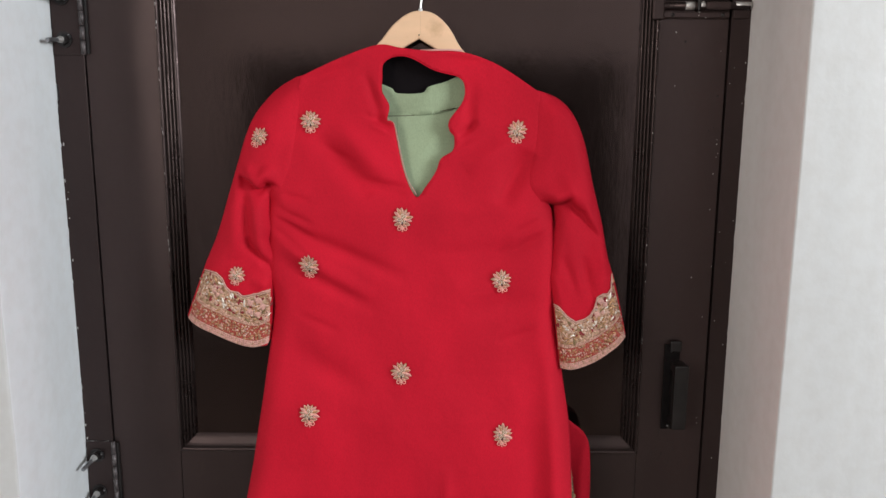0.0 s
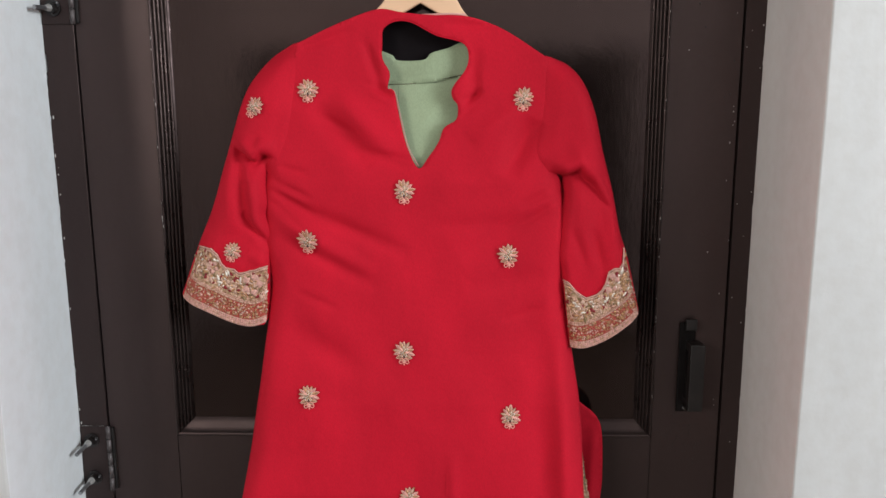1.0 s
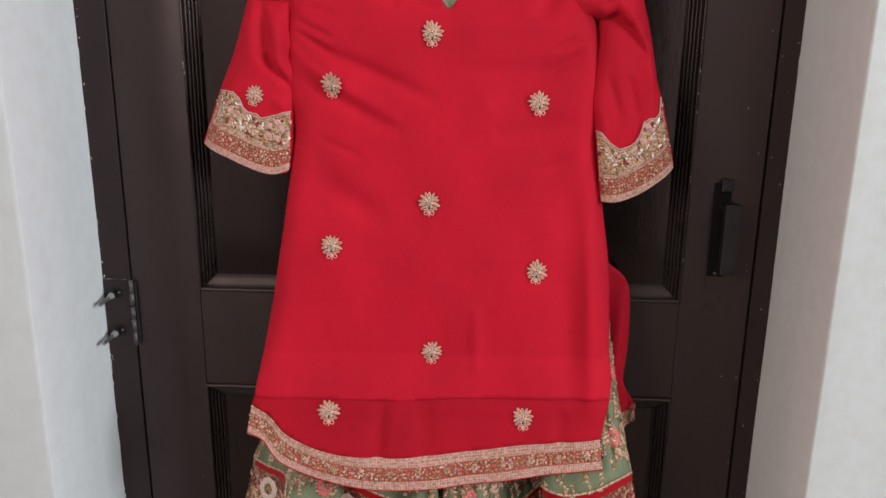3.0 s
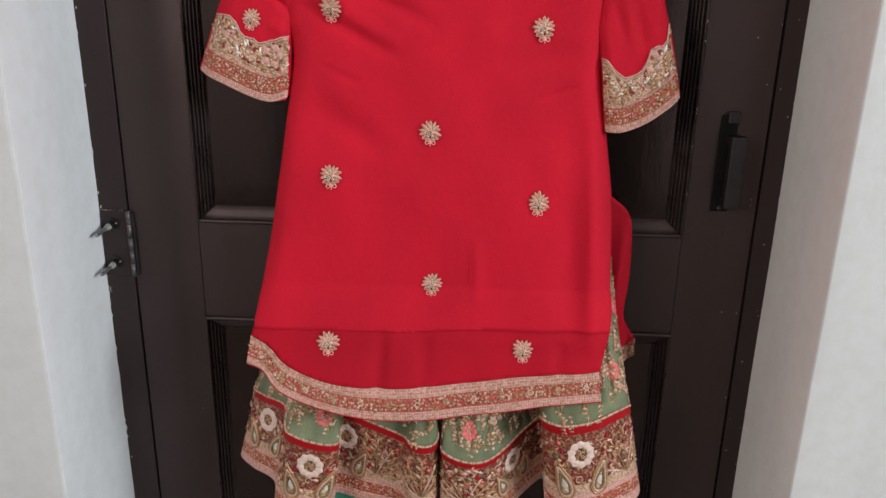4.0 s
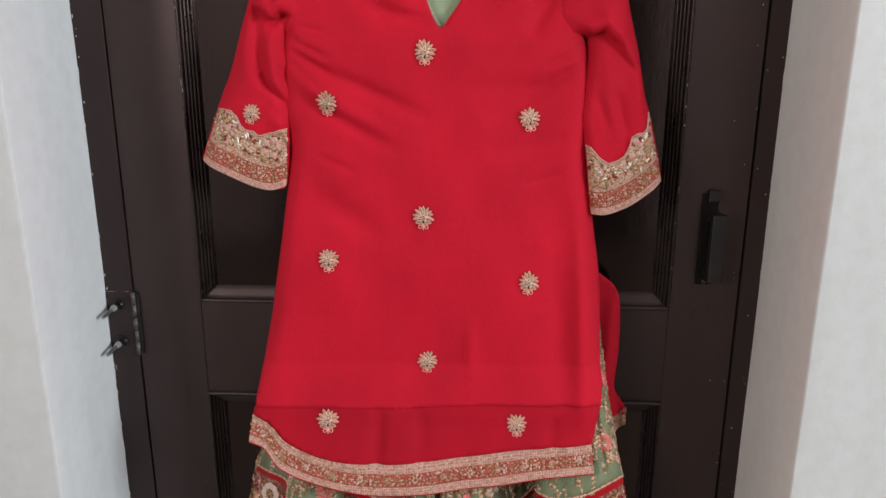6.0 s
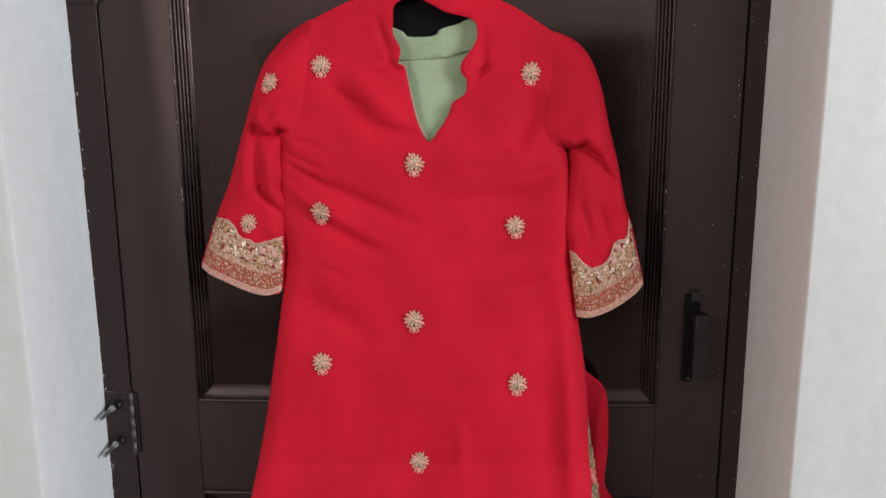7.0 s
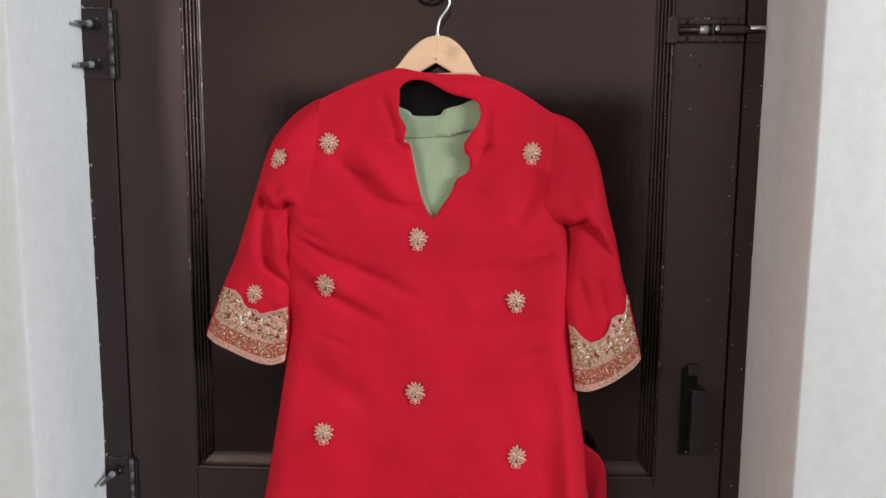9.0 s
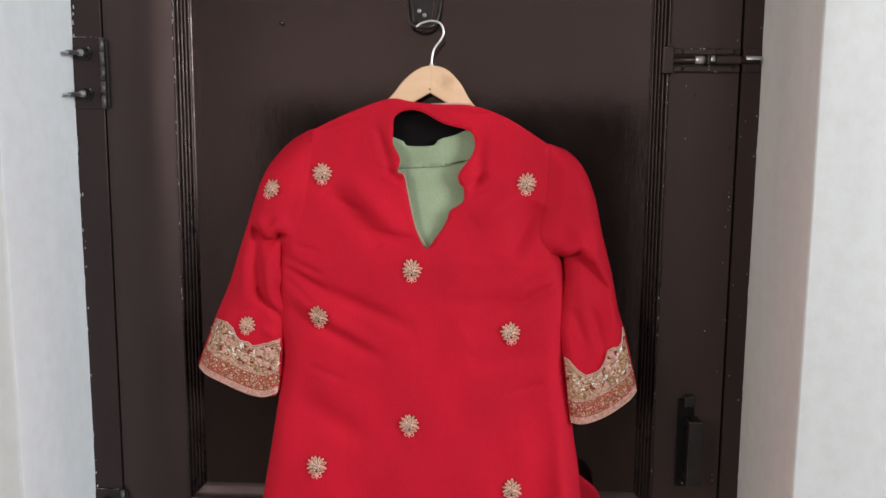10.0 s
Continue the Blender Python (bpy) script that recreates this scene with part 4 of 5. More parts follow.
part("back_hem_flap", cloth_bm(FLAP, flap_y, 0.006), RED, kurta, "darker red back panel showing at the side slit", thick=0.0012)

# ---- gharara trousers ----
gharara = thing("gharara_trousers", (-0.04, -0.08, 0.56), "green net gharara with wide embroidered border under the kurta", "trousers")
# plan of each leg's folded edge: x, y, top of the border, hem
LEG_L = [(-0.348, -0.030, 0.715, 0.592), (-0.357, -0.058, 0.716, 0.594), (-0.328, -0.088, 0.720, 0.592), (-0.287, -0.118, 0.722, 0.590), (-0.279, -0.152, 0.705, 0.567), (-0.262, -0.166, 0.701, 0.564), (-0.232, -0.170, 0.694, 0.562),
         (-0.203, -0.166, 0.689, 0.562), (-0.193, -0.152, 0.690, 0.564), (-0.199, -0.122, 0.710, 0.572), (-0.190, -0.112, 0.714, 0.572), (-0.150, -0.122, 0.704, 0.568), (-0.105, -0.134, 0.695, 0.569), (-0.088, -0.146, 0.695, 0.567),
         (-0.078, -0.162, 0.696, 0.563), (-0.060, -0.167, 0.693, 0.562), (-0.044, -0.160, 0.693, 0.566), (-0.038, -0.140, 0.694, 0.570), (-0.040, -0.080, 0.684, 0.572)]
LEG_R = [(-0.029, -0.080, 0.684, 0.576), (-0.031, -0.140, 0.683, 0.574), (-0.026, -0.160, 0.681, 0.570), (-0.005, -0.168, 0.675, 0.566), (0.022, -0.168, 0.671, 0.565), (0.046, -0.158, 0.672, 0.568), (0.072, -0.130, 0.676, 0.576),
         (0.100, -0.095, 0.684, 0.584), (0.128, -0.066, 0.692, 0.588), (0.140, -0.085, 0.715, 0.590), (0.128, -0.120, 0.722, 0.592), (0.124, -0.146, 0.737, 0.592), (0.134, -0.161, 0.738, 0.583), (0.160, -0.168, 0.737, 0.579), (0.200, -0.162, 0.742, 0.586),
         (0.232, -0.146, 0.748, 0.594), (0.258, -0.125, 0.749, 0.596), (0.268, -0.095, 0.737, 0.596), (0.262, -0.040, 0.735, 0.592)]


class Leg:
    """The folded border of one leg: P(s, h) with s from 0 to 1 along it, h from 0 at the hem to 1 at the top and above."""

    def __init__(self, pts, waist_x0, waist_x1):
        c = smooth_curve(pts, 14)
        d = np.concatenate([[0], np.cumsum(np.hypot(*np.diff(c[:, :2], axis=0).T))])
        self.c, self.d, self.length = c, d / d[-1], d[-1]
        self.w = waist_x0, waist_x1
        self.height = 0.125

    def at(self, s):
        return [float(np.interp(s, self.d, self.c[:, i])) for i in range(4)]

    def P(self, s, h):
        x, y, zt, zb = self.at(min(max(s, 0), 1))
        x = -0.04 + (x + 0.04) * (1 - 0.09 * min(h, 1))
        if h <= 1:
            return Vector((x, y + 0.004 * math.sin(h * 3.1), zb + (zt - zb) * h))
        v = min((h - 1) / 3.0, 1)
        y += 0.0044 * min(1, (h - 1) * 4) * math.sin(s * self.length / 0.0060 + 2 * math.sin(s * 31))
        wx = self.w[0] + (self.w[1] - self.w[0]) * s
        x, y, z = x + (wx - x) * v, y + (-0.036 - y) * v ** 0.55, zt + (1.10 - zt) * v
        if z > 0.765 and x < 0.200:           # stays behind the kurta's hem
            y = max(y, float(kurta_d(x, max(z, 0.78))) + 0.012)
        return Vector((x, y, z))

    def normal(self, s, h):
        a, b = self.P(min(s + 0.004, 1), h) - self.P(max(s - 0.004, 0), h), self.P(s, h + 0.02) - self.P(s, max(h - 0.02, 0))
        n = a.cross(b).normalized()
        return n, a.normalized(), b.normalized()

    def sheet(self, h0, h1, n, m, off=0.0):
        """Grid mesh between two heights, standing off the surface."""
        vs = []
        for j in range(m + 1):
            h = h0 + (h1 - h0) * j / m
            for i in range(n + 1):
                s = i / n
                vs.append(tuple(self.P(s, h) + (self.normal(s, h)[0] * off if off else Vector())))
        fs = [(j * (n + 1) + i, j * (n + 1) + i + 1, (j + 1) * (n + 1) + i + 1, (j + 1) * (n + 1) + i) for j in range(m) for i in range(n)]
        return vs, fs


legs = [Leg(LEG_L, -0.20, -0.06), Leg(LEG_R, -0.03, 0.185)]


# ---- embroidery ----
CREAM = tint("cream_thread", (0.60, 0.385, 0.295), 0.42, 0.25, 300).m
PALE_PINK = tint("pale_pink_braid", (0.60, 0.32, 0.27), 0.6, 0.05, 300, 0.7, 1.2).m
TAN = tint("tan_gold_braid", (0.44, 0.25, 0.155), 0.42, 0.35, 300, 0.7, 1.2).m
GOLD = tint("antique_gold_thread", (0.47, 0.255, 0.13), 0.32, 0.5, 300, 0.7, 1.25).m
OLIVE = tint("olive_gold_thread", (0.23, 0.155, 0.07), 0.42, 0.35, 300, 0.6, 1.3).m
ROSE = tint("rose_pink_thread", (0.66, 0.13, 0.12), 0.55, 0.0, 260).m
WHITE = tint("off_white_thread", (0.72, 0.53, 0.46), 0.6, 0.0, 260).m
SILVER = tint("silver_sequin", (0.76, 0.68, 0.60), 0.3, 0.3, 260).m
ROSE_CREAM = tint("rose_cream_thread", (0.82, 0.44, 0.36), 0.5, 0.1, 300).m
ROSE_CORD = tint("rose_pink_cord", (0.86, 0.33, 0.29), 0.5, 0.05, 300, 0.75, 1.15).m
BROWN = tint("dark_brown_thread_and_shade", (0.12, 0.05, 0.03), 0.5, 0.1, 260).m


def stitched(name, stops, rough, scale):
    """Dense stitched ground: flecks of several threads."""
    m = Mat(name, (0.4, 0.2, 0.1), rough)
    v = m.node("ShaderNodeTexVoronoi", Scale=scale)
    m.link(m.coords((1, 1, 1)), v.inputs["Vector"])
    sep = m.node("ShaderNodeSeparateColor")
    m.link(v.outputs["Color"], sep.inputs[0])
    return m.mixed(sep.outputs[0], stops).bump(v.outputs["Distance"], 0.6, 0.002).m


FIELD = stitched("olive_gold_embroidery", [(0.0, (0.22, 0.07, 0.04)), (0.3, (0.34, 0.20, 0.10)), (0.6, (0.48, 0.32, 0.19)), (0.95, (0.62, 0.34, 0.26))], 0.5, 330)
FIELD_DEEP = stitched("red_and_olive_embroidery", [(0.0, (0.26, 0.010, 0.012)), (0.35, (0.14, 0.02, 0.016)), (0.6, (0.18, 0.085, 0.04)), (0.92, (0.40, 0.20, 0.12))], 0.5, 330)
FIELD_PALE = stitched("pale_tan_embroidery", [(0.0, (0.30, 0.10, 0.06)), (0.25, (0.42, 0.26, 0.15)), (0.6, (0.54, 0.38, 0.24)), (0.95, (0.58, 0.34, 0.27))], 0.5, 330)
BEADED = stitched("rust_red_beaded_ground", [(0.0, (0.30, 0.03, 0.02)), (0.5, (0.42, 0.06, 0.04)), (0.95, (0.36, 0.12, 0.06))], 0.55, 400)
DEEP_RED = tint("deep_red_thread", (0.22, 0.006, 0.012), 0.6, 0.0, 260).m
THREADS = [CREAM, PALE_PINK, TAN, GOLD, OLIVE, ROSE, WHITE, SILVER, BROWN, RED_SATIN, DEEP_RED]
C_CREAM, C_PALE, C_TAN, C_GOLD, C_OLIVE, C_ROSE, C_WHITE, C_SILVER, C_BROWN, C_RED, C_DEEP = range(11)


class Strip:
    """A trim on a garment: P(s, h), s along its lower edge, h from 0 below to 1 above, height in metres at h = 1."""

    def __init__(self, low, up0, up1, height, y_fn, off=0.0015, high=None):
        self.low, self.high, self.up, self.height, self.y, self.off = low, high, (np.array(up0), np.array(up1)), height, y_fn, off
        self.d = self.run(low)
        self.length = self.d[-1]
        self.dh = self.run(high) if high is not None else None

    @staticmethod
    def run(l):
        return np.concatenate([[0], np.cumsum(np.hypot(*np.diff(l, axis=0).T))])

    def P(self, s, h):
        s = min(max(s, 0), 1)
        d = s * self.length
        p = np.array([np.interp(d, self.d, self.low[:, 0]), np.interp(d, self.d, self.low[:, 1])])
        if self.high is not None:
            d = s * self.dh[-1]
            q = np.array([np.interp(d, self.dh, self.high[:, 0]), np.interp(d, self.dh, self.high[:, 1])])
            p = p + (q - p) * h
        else:
            u = self.up[0] + (self.up[1] - self.up[0]) * s
            p = p + u / np.hypot(*u) * self.height * h
        return Vector((p[0], float(self.y(p[:1], p[1:])[0]) - self.off, p[1]))

    def normal(self, s, h):
        a, b = self.P(s + 0.01, h) - self.P(s - 0.01, h), self.P(s, h + 0.04) - self.P(s, h - 0.04)
        return a.cross(b).normalized(), a.normalized(), b.normalized()

    def sheet(self, h0, h1, n, m, off=0.0):
        top = h1 if callable(h1) else (lambda s: h1)
        vs = [tuple(self.P(i / n, h0 + (top(i / n) - h0) * j / m) + Vector((0, -off, 0))) for j in range(m + 1) for i in range(n + 1)]
        fs = [(j * (n + 1) + i, j * (n + 1) + i + 1, (j + 1) * (n + 1) + i + 1, (j + 1) * (n + 1) + i) for j in range(m) for i in range(n)]
        return vs, fs


def spot(strip, s, h, a, b, off):
    """The place a metres along and b metres up from (s, h), standing off the cloth, with its axes."""
    s2, h2 = s + a / strip.length, h + b / strip.height
    n, al, up = strip.normal(min(max(s2, 0.001), 0.999), h2)
    return strip.P(s2, h2) + n * off, n, al, up


def leaf(heap, strip, s, h, a, b, ang, size, width, slot, off=0.0006, lift_by=1.0):
    p, n, al, up = spot(strip, s, h, a, b, off)
    d = al * math.cos(ang) + up * math.sin(ang)
    heap.bead(p, (d * size, n.cross(d) * width, n * width * 0.6 * lift_by), slot, "petal")


def ball(heap, strip, s, h, a, b, r, slot, stretch=1.0, ang=0.0):
    p, n, al, up = spot(strip, s, h, a, b, r * 0.35)
    d = al * math.cos(ang) + up * math.sin(ang)
    heap.bead(p, (d * r * stretch, n.cross(d) * r, n * r * 0.7), slot)


def path_cord(heap, strip, s, h, pts, r, slot, closed=False):
    heap.add(*tube_mesh([spot(strip, s, h, a, b, r * 0.5)[0] for a, b in pts], r, 5, closed), slot)


def run_cord(heap, strip, h, r, slot, n=120):
    f = h if callable(h) else (lambda s: h)
    heap.add(*tube_mesh([strip.P(i / n, f(i / n)) + strip.normal(i / n, f(i / n))[0] * r * 0.6 for i in range(n + 1)], r, 6), slot)


def braid(heap, strip, h0, h1, rows, slots, rng):
    """Woven edging: rows of short slanted stitches."""
    step = (h1 - h0) * strip.height / rows
    n = int(strip.length / (step * 1.0))
    for r in range(rows):
        for i in range(n):
            ball(heap, strip, (i + 0.5) / n, h0 + (r + 0.5) * (h1 - h0) / rows, 0, 0, step * 0.40, rng.choice(slots), 1.55, (0.7 if r % 2 else -0.7) + rng.uniform(-0.25, 0.25))


def bead_band(heap, strip, h0, h1, spacing, slots, rng, size=0.0019):
    """Scattered beads and little leaves."""
    hh = (h1 - h0) * strip.height
    nx, nz = int(strip.length / spacing), max(2, int(hh / spacing))
    for i in range(nx):
        for j in range(nz):
            if rng.random() < 0.12:
                continue
            s = (i + 0.5 + rng.uniform(-0.4, 0.4)) / nx
            h = h0 + (h1 - h0) * (j + 0.5 + rng.uniform(-0.35, 0.35)) / nz
            ball(heap, strip, s, h, 0, 0, size * rng.uniform(0.6, 1.05), rng.choice(slots), rng.uniform(1.0, 2.0), rng.uniform(0, 3.14))


def daisy(heap, strip, s, h, r, petals, slot, heart):
    for k in range(petals):
        ang = 2 * math.pi * k / petals
        leaf(heap, strip, s, h, math.cos(ang) * r * 0.38, math.sin(ang) * r * 0.38, ang, r * 0.64, r * 0.66, slot, 0.0012, 0.38)
    for k in range(17):
        ang, q = k * 2.4, r * 0.50 * math.sqrt(k / 17)
        ball(heap, strip, s, h, math.cos(ang) * q, math.sin(ang) * q, r * 0.13, heart[k % len(heart)])


def round_flower(heap, strip, s, h, r):
    """A flat scalloped ring of ten broad petals round a wide gold knotted heart."""
    for k in range(10):
        ang = 2 * math.pi * (k + 0.5) / 10
        leaf(heap, strip, s, h, math.cos(ang) * r * 0.42, math.sin(ang) * r * 0.42, ang, r * 0.62, r * 0.86, C_WHITE, 0.0014, 0.22)
    for k in range(34):
        ang, q = k * 2.4, r * 0.50 * math.sqrt(k / 34)
        ball(heap, strip, s, h, math.cos(ang) * q, math.sin(ang) * q, r * 0.105, (C_GOLD, C_OLIVE, C_TAN, C_BROWN)[k % 4 if k > 5 else 0])
    path_cord(heap, strip, s, h, [(r * 0.52 * math.cos(t * 0.449), r * 0.52 * math.sin(t * 0.449)) for t in range(14)], r * 0.05, C_TAN, True)


def teardrop(size, flip, n=18):
    """A paisley outline, its tip curled over."""
    pts = []
    for i in range(n):
        t = 2 * math.pi * i / n
        b = -math.cos(t) * size * 0.5
        w = math.sin(t) * size * 0.37 * (1 - (b / size + 0.5) * 0.75)
        pts.append((flip * (w + 0.5 * size * (b / size + 0.5) ** 2.2 * 0.6 - size * 0.05), b))
    return pts


def paisley(heap, strip, s, h, size, flip, a=0.0, b=0.0):
    for k, (sc, slot) in enumerate(((1.0, C_GOLD), (0.78, C_CREAM), (0.58, C_OLIVE))):
        path_cord(heap, strip, s, h, [(a + x, b + z - size * 0.04 * k) for x, z in teardrop(size * sc, flip)], size * 0.045, slot, True)
    leaf(heap, strip, s, h, a - flip * size * 0.05, b - size * 0.24, math.pi / 2 - flip * 0.18, size * 0.42, size * 0.22, C_SILVER, 0.0008, 0.5)


def spray(heap, strip, s, h, size, rng, slots):
    """A fan of stems with paired leaves."""
    for k in range(7):
        ang = math.pi / 2 + (k - 3) * 0.42
        l = size * (1 - 0.07 * abs(k - 3))
        pts = [(math.cos(ang + (k - 3) * 0.10 * t) * l * t, math.sin(ang - (k - 3) * 0.02 * t) * l * t) for t in (0.05, 0.3, 0.55, 0.8, 1.0)]
        path_cord(heap, strip, s, h, pts, size * 0.028, slots[k % len(slots)])
        for t in (0.5, 0.75, 0.97):
            x, z = math.cos(ang) * l * t, math.sin(ang) * l * t
            for sg in (-1, 1):
                leaf(heap, strip, s, h, x, z, ang + sg * 0.75, size * 0.20, size * 0.075, rng.choice(slots), 0.0010, 0.55)


def sprig(heap, strip, s, h, size, rng):
    """A small gold sprig on the net."""
    ang = rng.uniform(0.9, 2.2) if rng.random() < 0.6 else rng.uniform(-2.2, -0.9)
    bend = rng.uniform(-0.6, 0.6)
    pts = [(math.cos(ang + bend * t) * size * t, math.sin(ang + bend * t) * size * t) for t in (0, 0.3, 0.6, 1.0)]
    path_cord(heap, strip, s, h, pts, 0.0008, C_GOLD)
    for t in (0.25, 0.5, 0.75, 1.0):
        x, z = math.cos(ang + bend * t) * size * t, math.sin(ang + bend * t) * size * t
        for sg in (-1, 1):
            leaf(heap, strip, s, h, x, z, ang + bend * t + sg * 0.8, size * rng.uniform(0.24, 0.34), size * 0.20, rng.choice((C_GOLD, C_TAN, C_CREAM, C_OLIVE, C_CREAM)))


rng = random.Random(7)

# motifs on the kurta: a beaded heart with its petals round it, the meshes shared by all
def small_mesh(name, h, mats):
    me = bpy.data.meshes.new(name)
    me.from_pydata(h.v, [], h.f)
    me.polygons.foreach_set("material_index", h.s)
    me.polygons.foreach_set("use_smooth", [True] * len(me.polygons))
    for m in mats:
        me.materials.append(m)
    return me


def flat_petal(h, x, z, ang, size, width, slot, off=0.0, dome=0.75):
    d = Vector((math.cos(ang), 0, math.sin(ang)))
    h.bead(Vector((x, -0.0005 - off, z)), (d * size, Vector((-math.sin(ang), 0, math.cos(ang))) * width, Vector((0, -1, 0)) * width * dome), slot, "petal")


def outlined(h, x, z, ang, size, width, fill, rim, off=0.0, under=None):
    """A petal of laid thread with a raised cord up its middle and round it, on a dark underlay that paints the shade
    between petals.
    """
    if under is not None:
        flat_petal(h, x - math.cos(ang) * size * 0.06, z - math.sin(ang) * size * 0.06, ang, size * 1.16, width * 1.42, under, off, 0.12)
    flat_petal(h, x, z, ang, size * 0.94, width * 0.86, fill, off + 0.0003)
    c, s = math.cos(ang), math.sin(ang)
    loop = []
    for k in range(12):
        t = k / 12 * 2 * math.pi
        u, w = size * (0.5 - 0.5 * math.cos(t)), width * 0.5 * math.sin(t) * abs(math.sin(t)) ** 0.5 * (1.0 + 0.15 * math.cos(t))
        loop.append((x + c * u - s * w, -0.0010 - off, z + s * u + c * w))
    h.add(*tube_mesh(loop, 0.00045, 4, True), rim)


def heart_mesh():
    """Middle of the motif: two rings of small leaves round a knot of beads, with two leaves and two loops below."""
    h = Heap()
    up, n = Vector((0, 0, 1)), Vector((0, -1, 0))
    flat = [(math.cos(t * 0.785) * 0.0108, -0.0005, 0.001 + math.sin(t * 0.785) * 0.0108) for t in range(8)]
    # dark brown backing: the shade between the leaves put into colour
    h.add(flat, [tuple(range(8))], 5)
    for k in range(7):
        a = math.pi / 2 + (k - 3) * 0.88
        outlined(h, math.cos(a) * 0.0012, 0.0012 + math.sin(a) * 0.0012, a, 0.0070, 0.0029, (2, 0, 1)[k % 3], (3, 0, 3)[k % 3], 0.0014, 5)
    for k in range(5):
        a = k * 1.257
        h.bead(Vector((math.cos(a) * 0.0016, -0.0036, 0.0014 + math.sin(a) * 0.0016)), (Vector((0.0010, 0, 0)), up * 0.0010, n * 0.0010), 3 if k % 2 else 2)
    for sx in (-1, 1):
        ring = [(sx * 0.0046 + 0.0025 * math.cos(t * 0.785), -0.0012, -0.0140 + 0.0025 * math.sin(t * 0.785)) for t in range(8)]
        h.add(*tube_mesh(ring, 0.0008, 5, True), 4)
        outlined(h, sx * 0.0016, -0.0052, -math.pi / 2 + sx * 1.30, 0.0104, 0.0052, 1, 0, 0.0004, 5)
        outlined(h, sx * 0.0010, -0.0082, -math.pi / 2 + sx * 0.95, 0.0070, 0.0034, 1, 4, 0.0010, 5)
    outlined(h, 0, -0.0095, -math.pi / 2, 0.0066, 0.0034, 0, 4, 0.0008)
    h.bead(Vector((0, -0.0015, -0.0175)), (Vector((0.0013, 0, 0)), up * 0.0013, n * 0.0011), 4)
    return small_mesh("motif", h, (ROSE_CREAM, TAN, GOLD, SILVER, ROSE_CORD, BROWN))


def single_petal(fill, rim):
    h = Heap()
    outlined(h, 0, 0, 0, 0.0110, 0.0042, 0, 1, 0.0006, 2)
    return small_mesh("petal", h, (fill, rim, BROWN))


MOTIF = heart_mesh()
PETALS = [single_petal(GOLD, ROSE_CREAM), single_petal(TAN, ROSE_CREAM), single_petal(CREAM, GOLD), single_petal(PALE_PINK, ROSE_CORD)]


def motif(x, z, y_fn, parent, turn=0.0, size=1.0):
    e = 0.012
    f = lambda a, b: float(y_fn(np.array([a]), np.array([b]))[0])
    nx = Vector((2 * e, f(x + e, z) - f(x - e, z), 0)).normalized()
    nz = Vector((0, f(x, z + e) - f(x, z - e), 2 * e)).normalized()
    ny = nz.cross(nx)
    ob = new("motif", MOTIF)
    ob.parent = parent
    ob.matrix_parent_inverse = placed(parent).inverted()
    rot = Matrix((nx, ny, nx.cross(ny))).transposed()
    ob.matrix_basis = Matrix.Translation((x, f(x, z) - 0.0018, z)) @ rot.to_4x4() @ pose(0, 0, 0, 0, turn, 0) @ Matrix.Scale(size, 4)
    ob["label"] = "gold and rose cream embroidered flower motif"
    for k in range(9):
        a = math.pi / 2 + (k - 4) * 0.47 + rng.uniform(-0.07, 0.07)
        p = new("petal", PETALS[(k * 7 + 1) % 4 if abs(k - 4) < 4 else 3])
        p.parent = ob
        q = rng.uniform(0.85, 1.12)
        p.matrix_basis = Matrix.Translation((math.cos(a) * 0.0046, 0, 0.002 + math.sin(a) * 0.0046)) @ pose(0, 0, 0, 0, -math.degrees(a), 0) @ Matrix.Scale(q, 4)


for x, z, turn in ((-0.190, 1.489, 0), (0.108, 1.476, 4), (-0.057, 1.350, 0), (-0.191, 1.282, 5), (0.088, 1.262, -4), (-0.058, 1.125, 0), (-0.194, 1.063, -4),
                   (0.092, 1.033, 4), (-0.052, 0.913, 3), (-0.195, 0.832, 0), (0.079, 0.826, -3)):
    motif(x, z, kurta_d, kurta, turn, rng.uniform(0.93, 1.0))
motif(-0.263, 1.466, left_d, kurta, 28, 0.86)
motif(-0.299, 1.267, left_d, kurta, 14, 0.82)

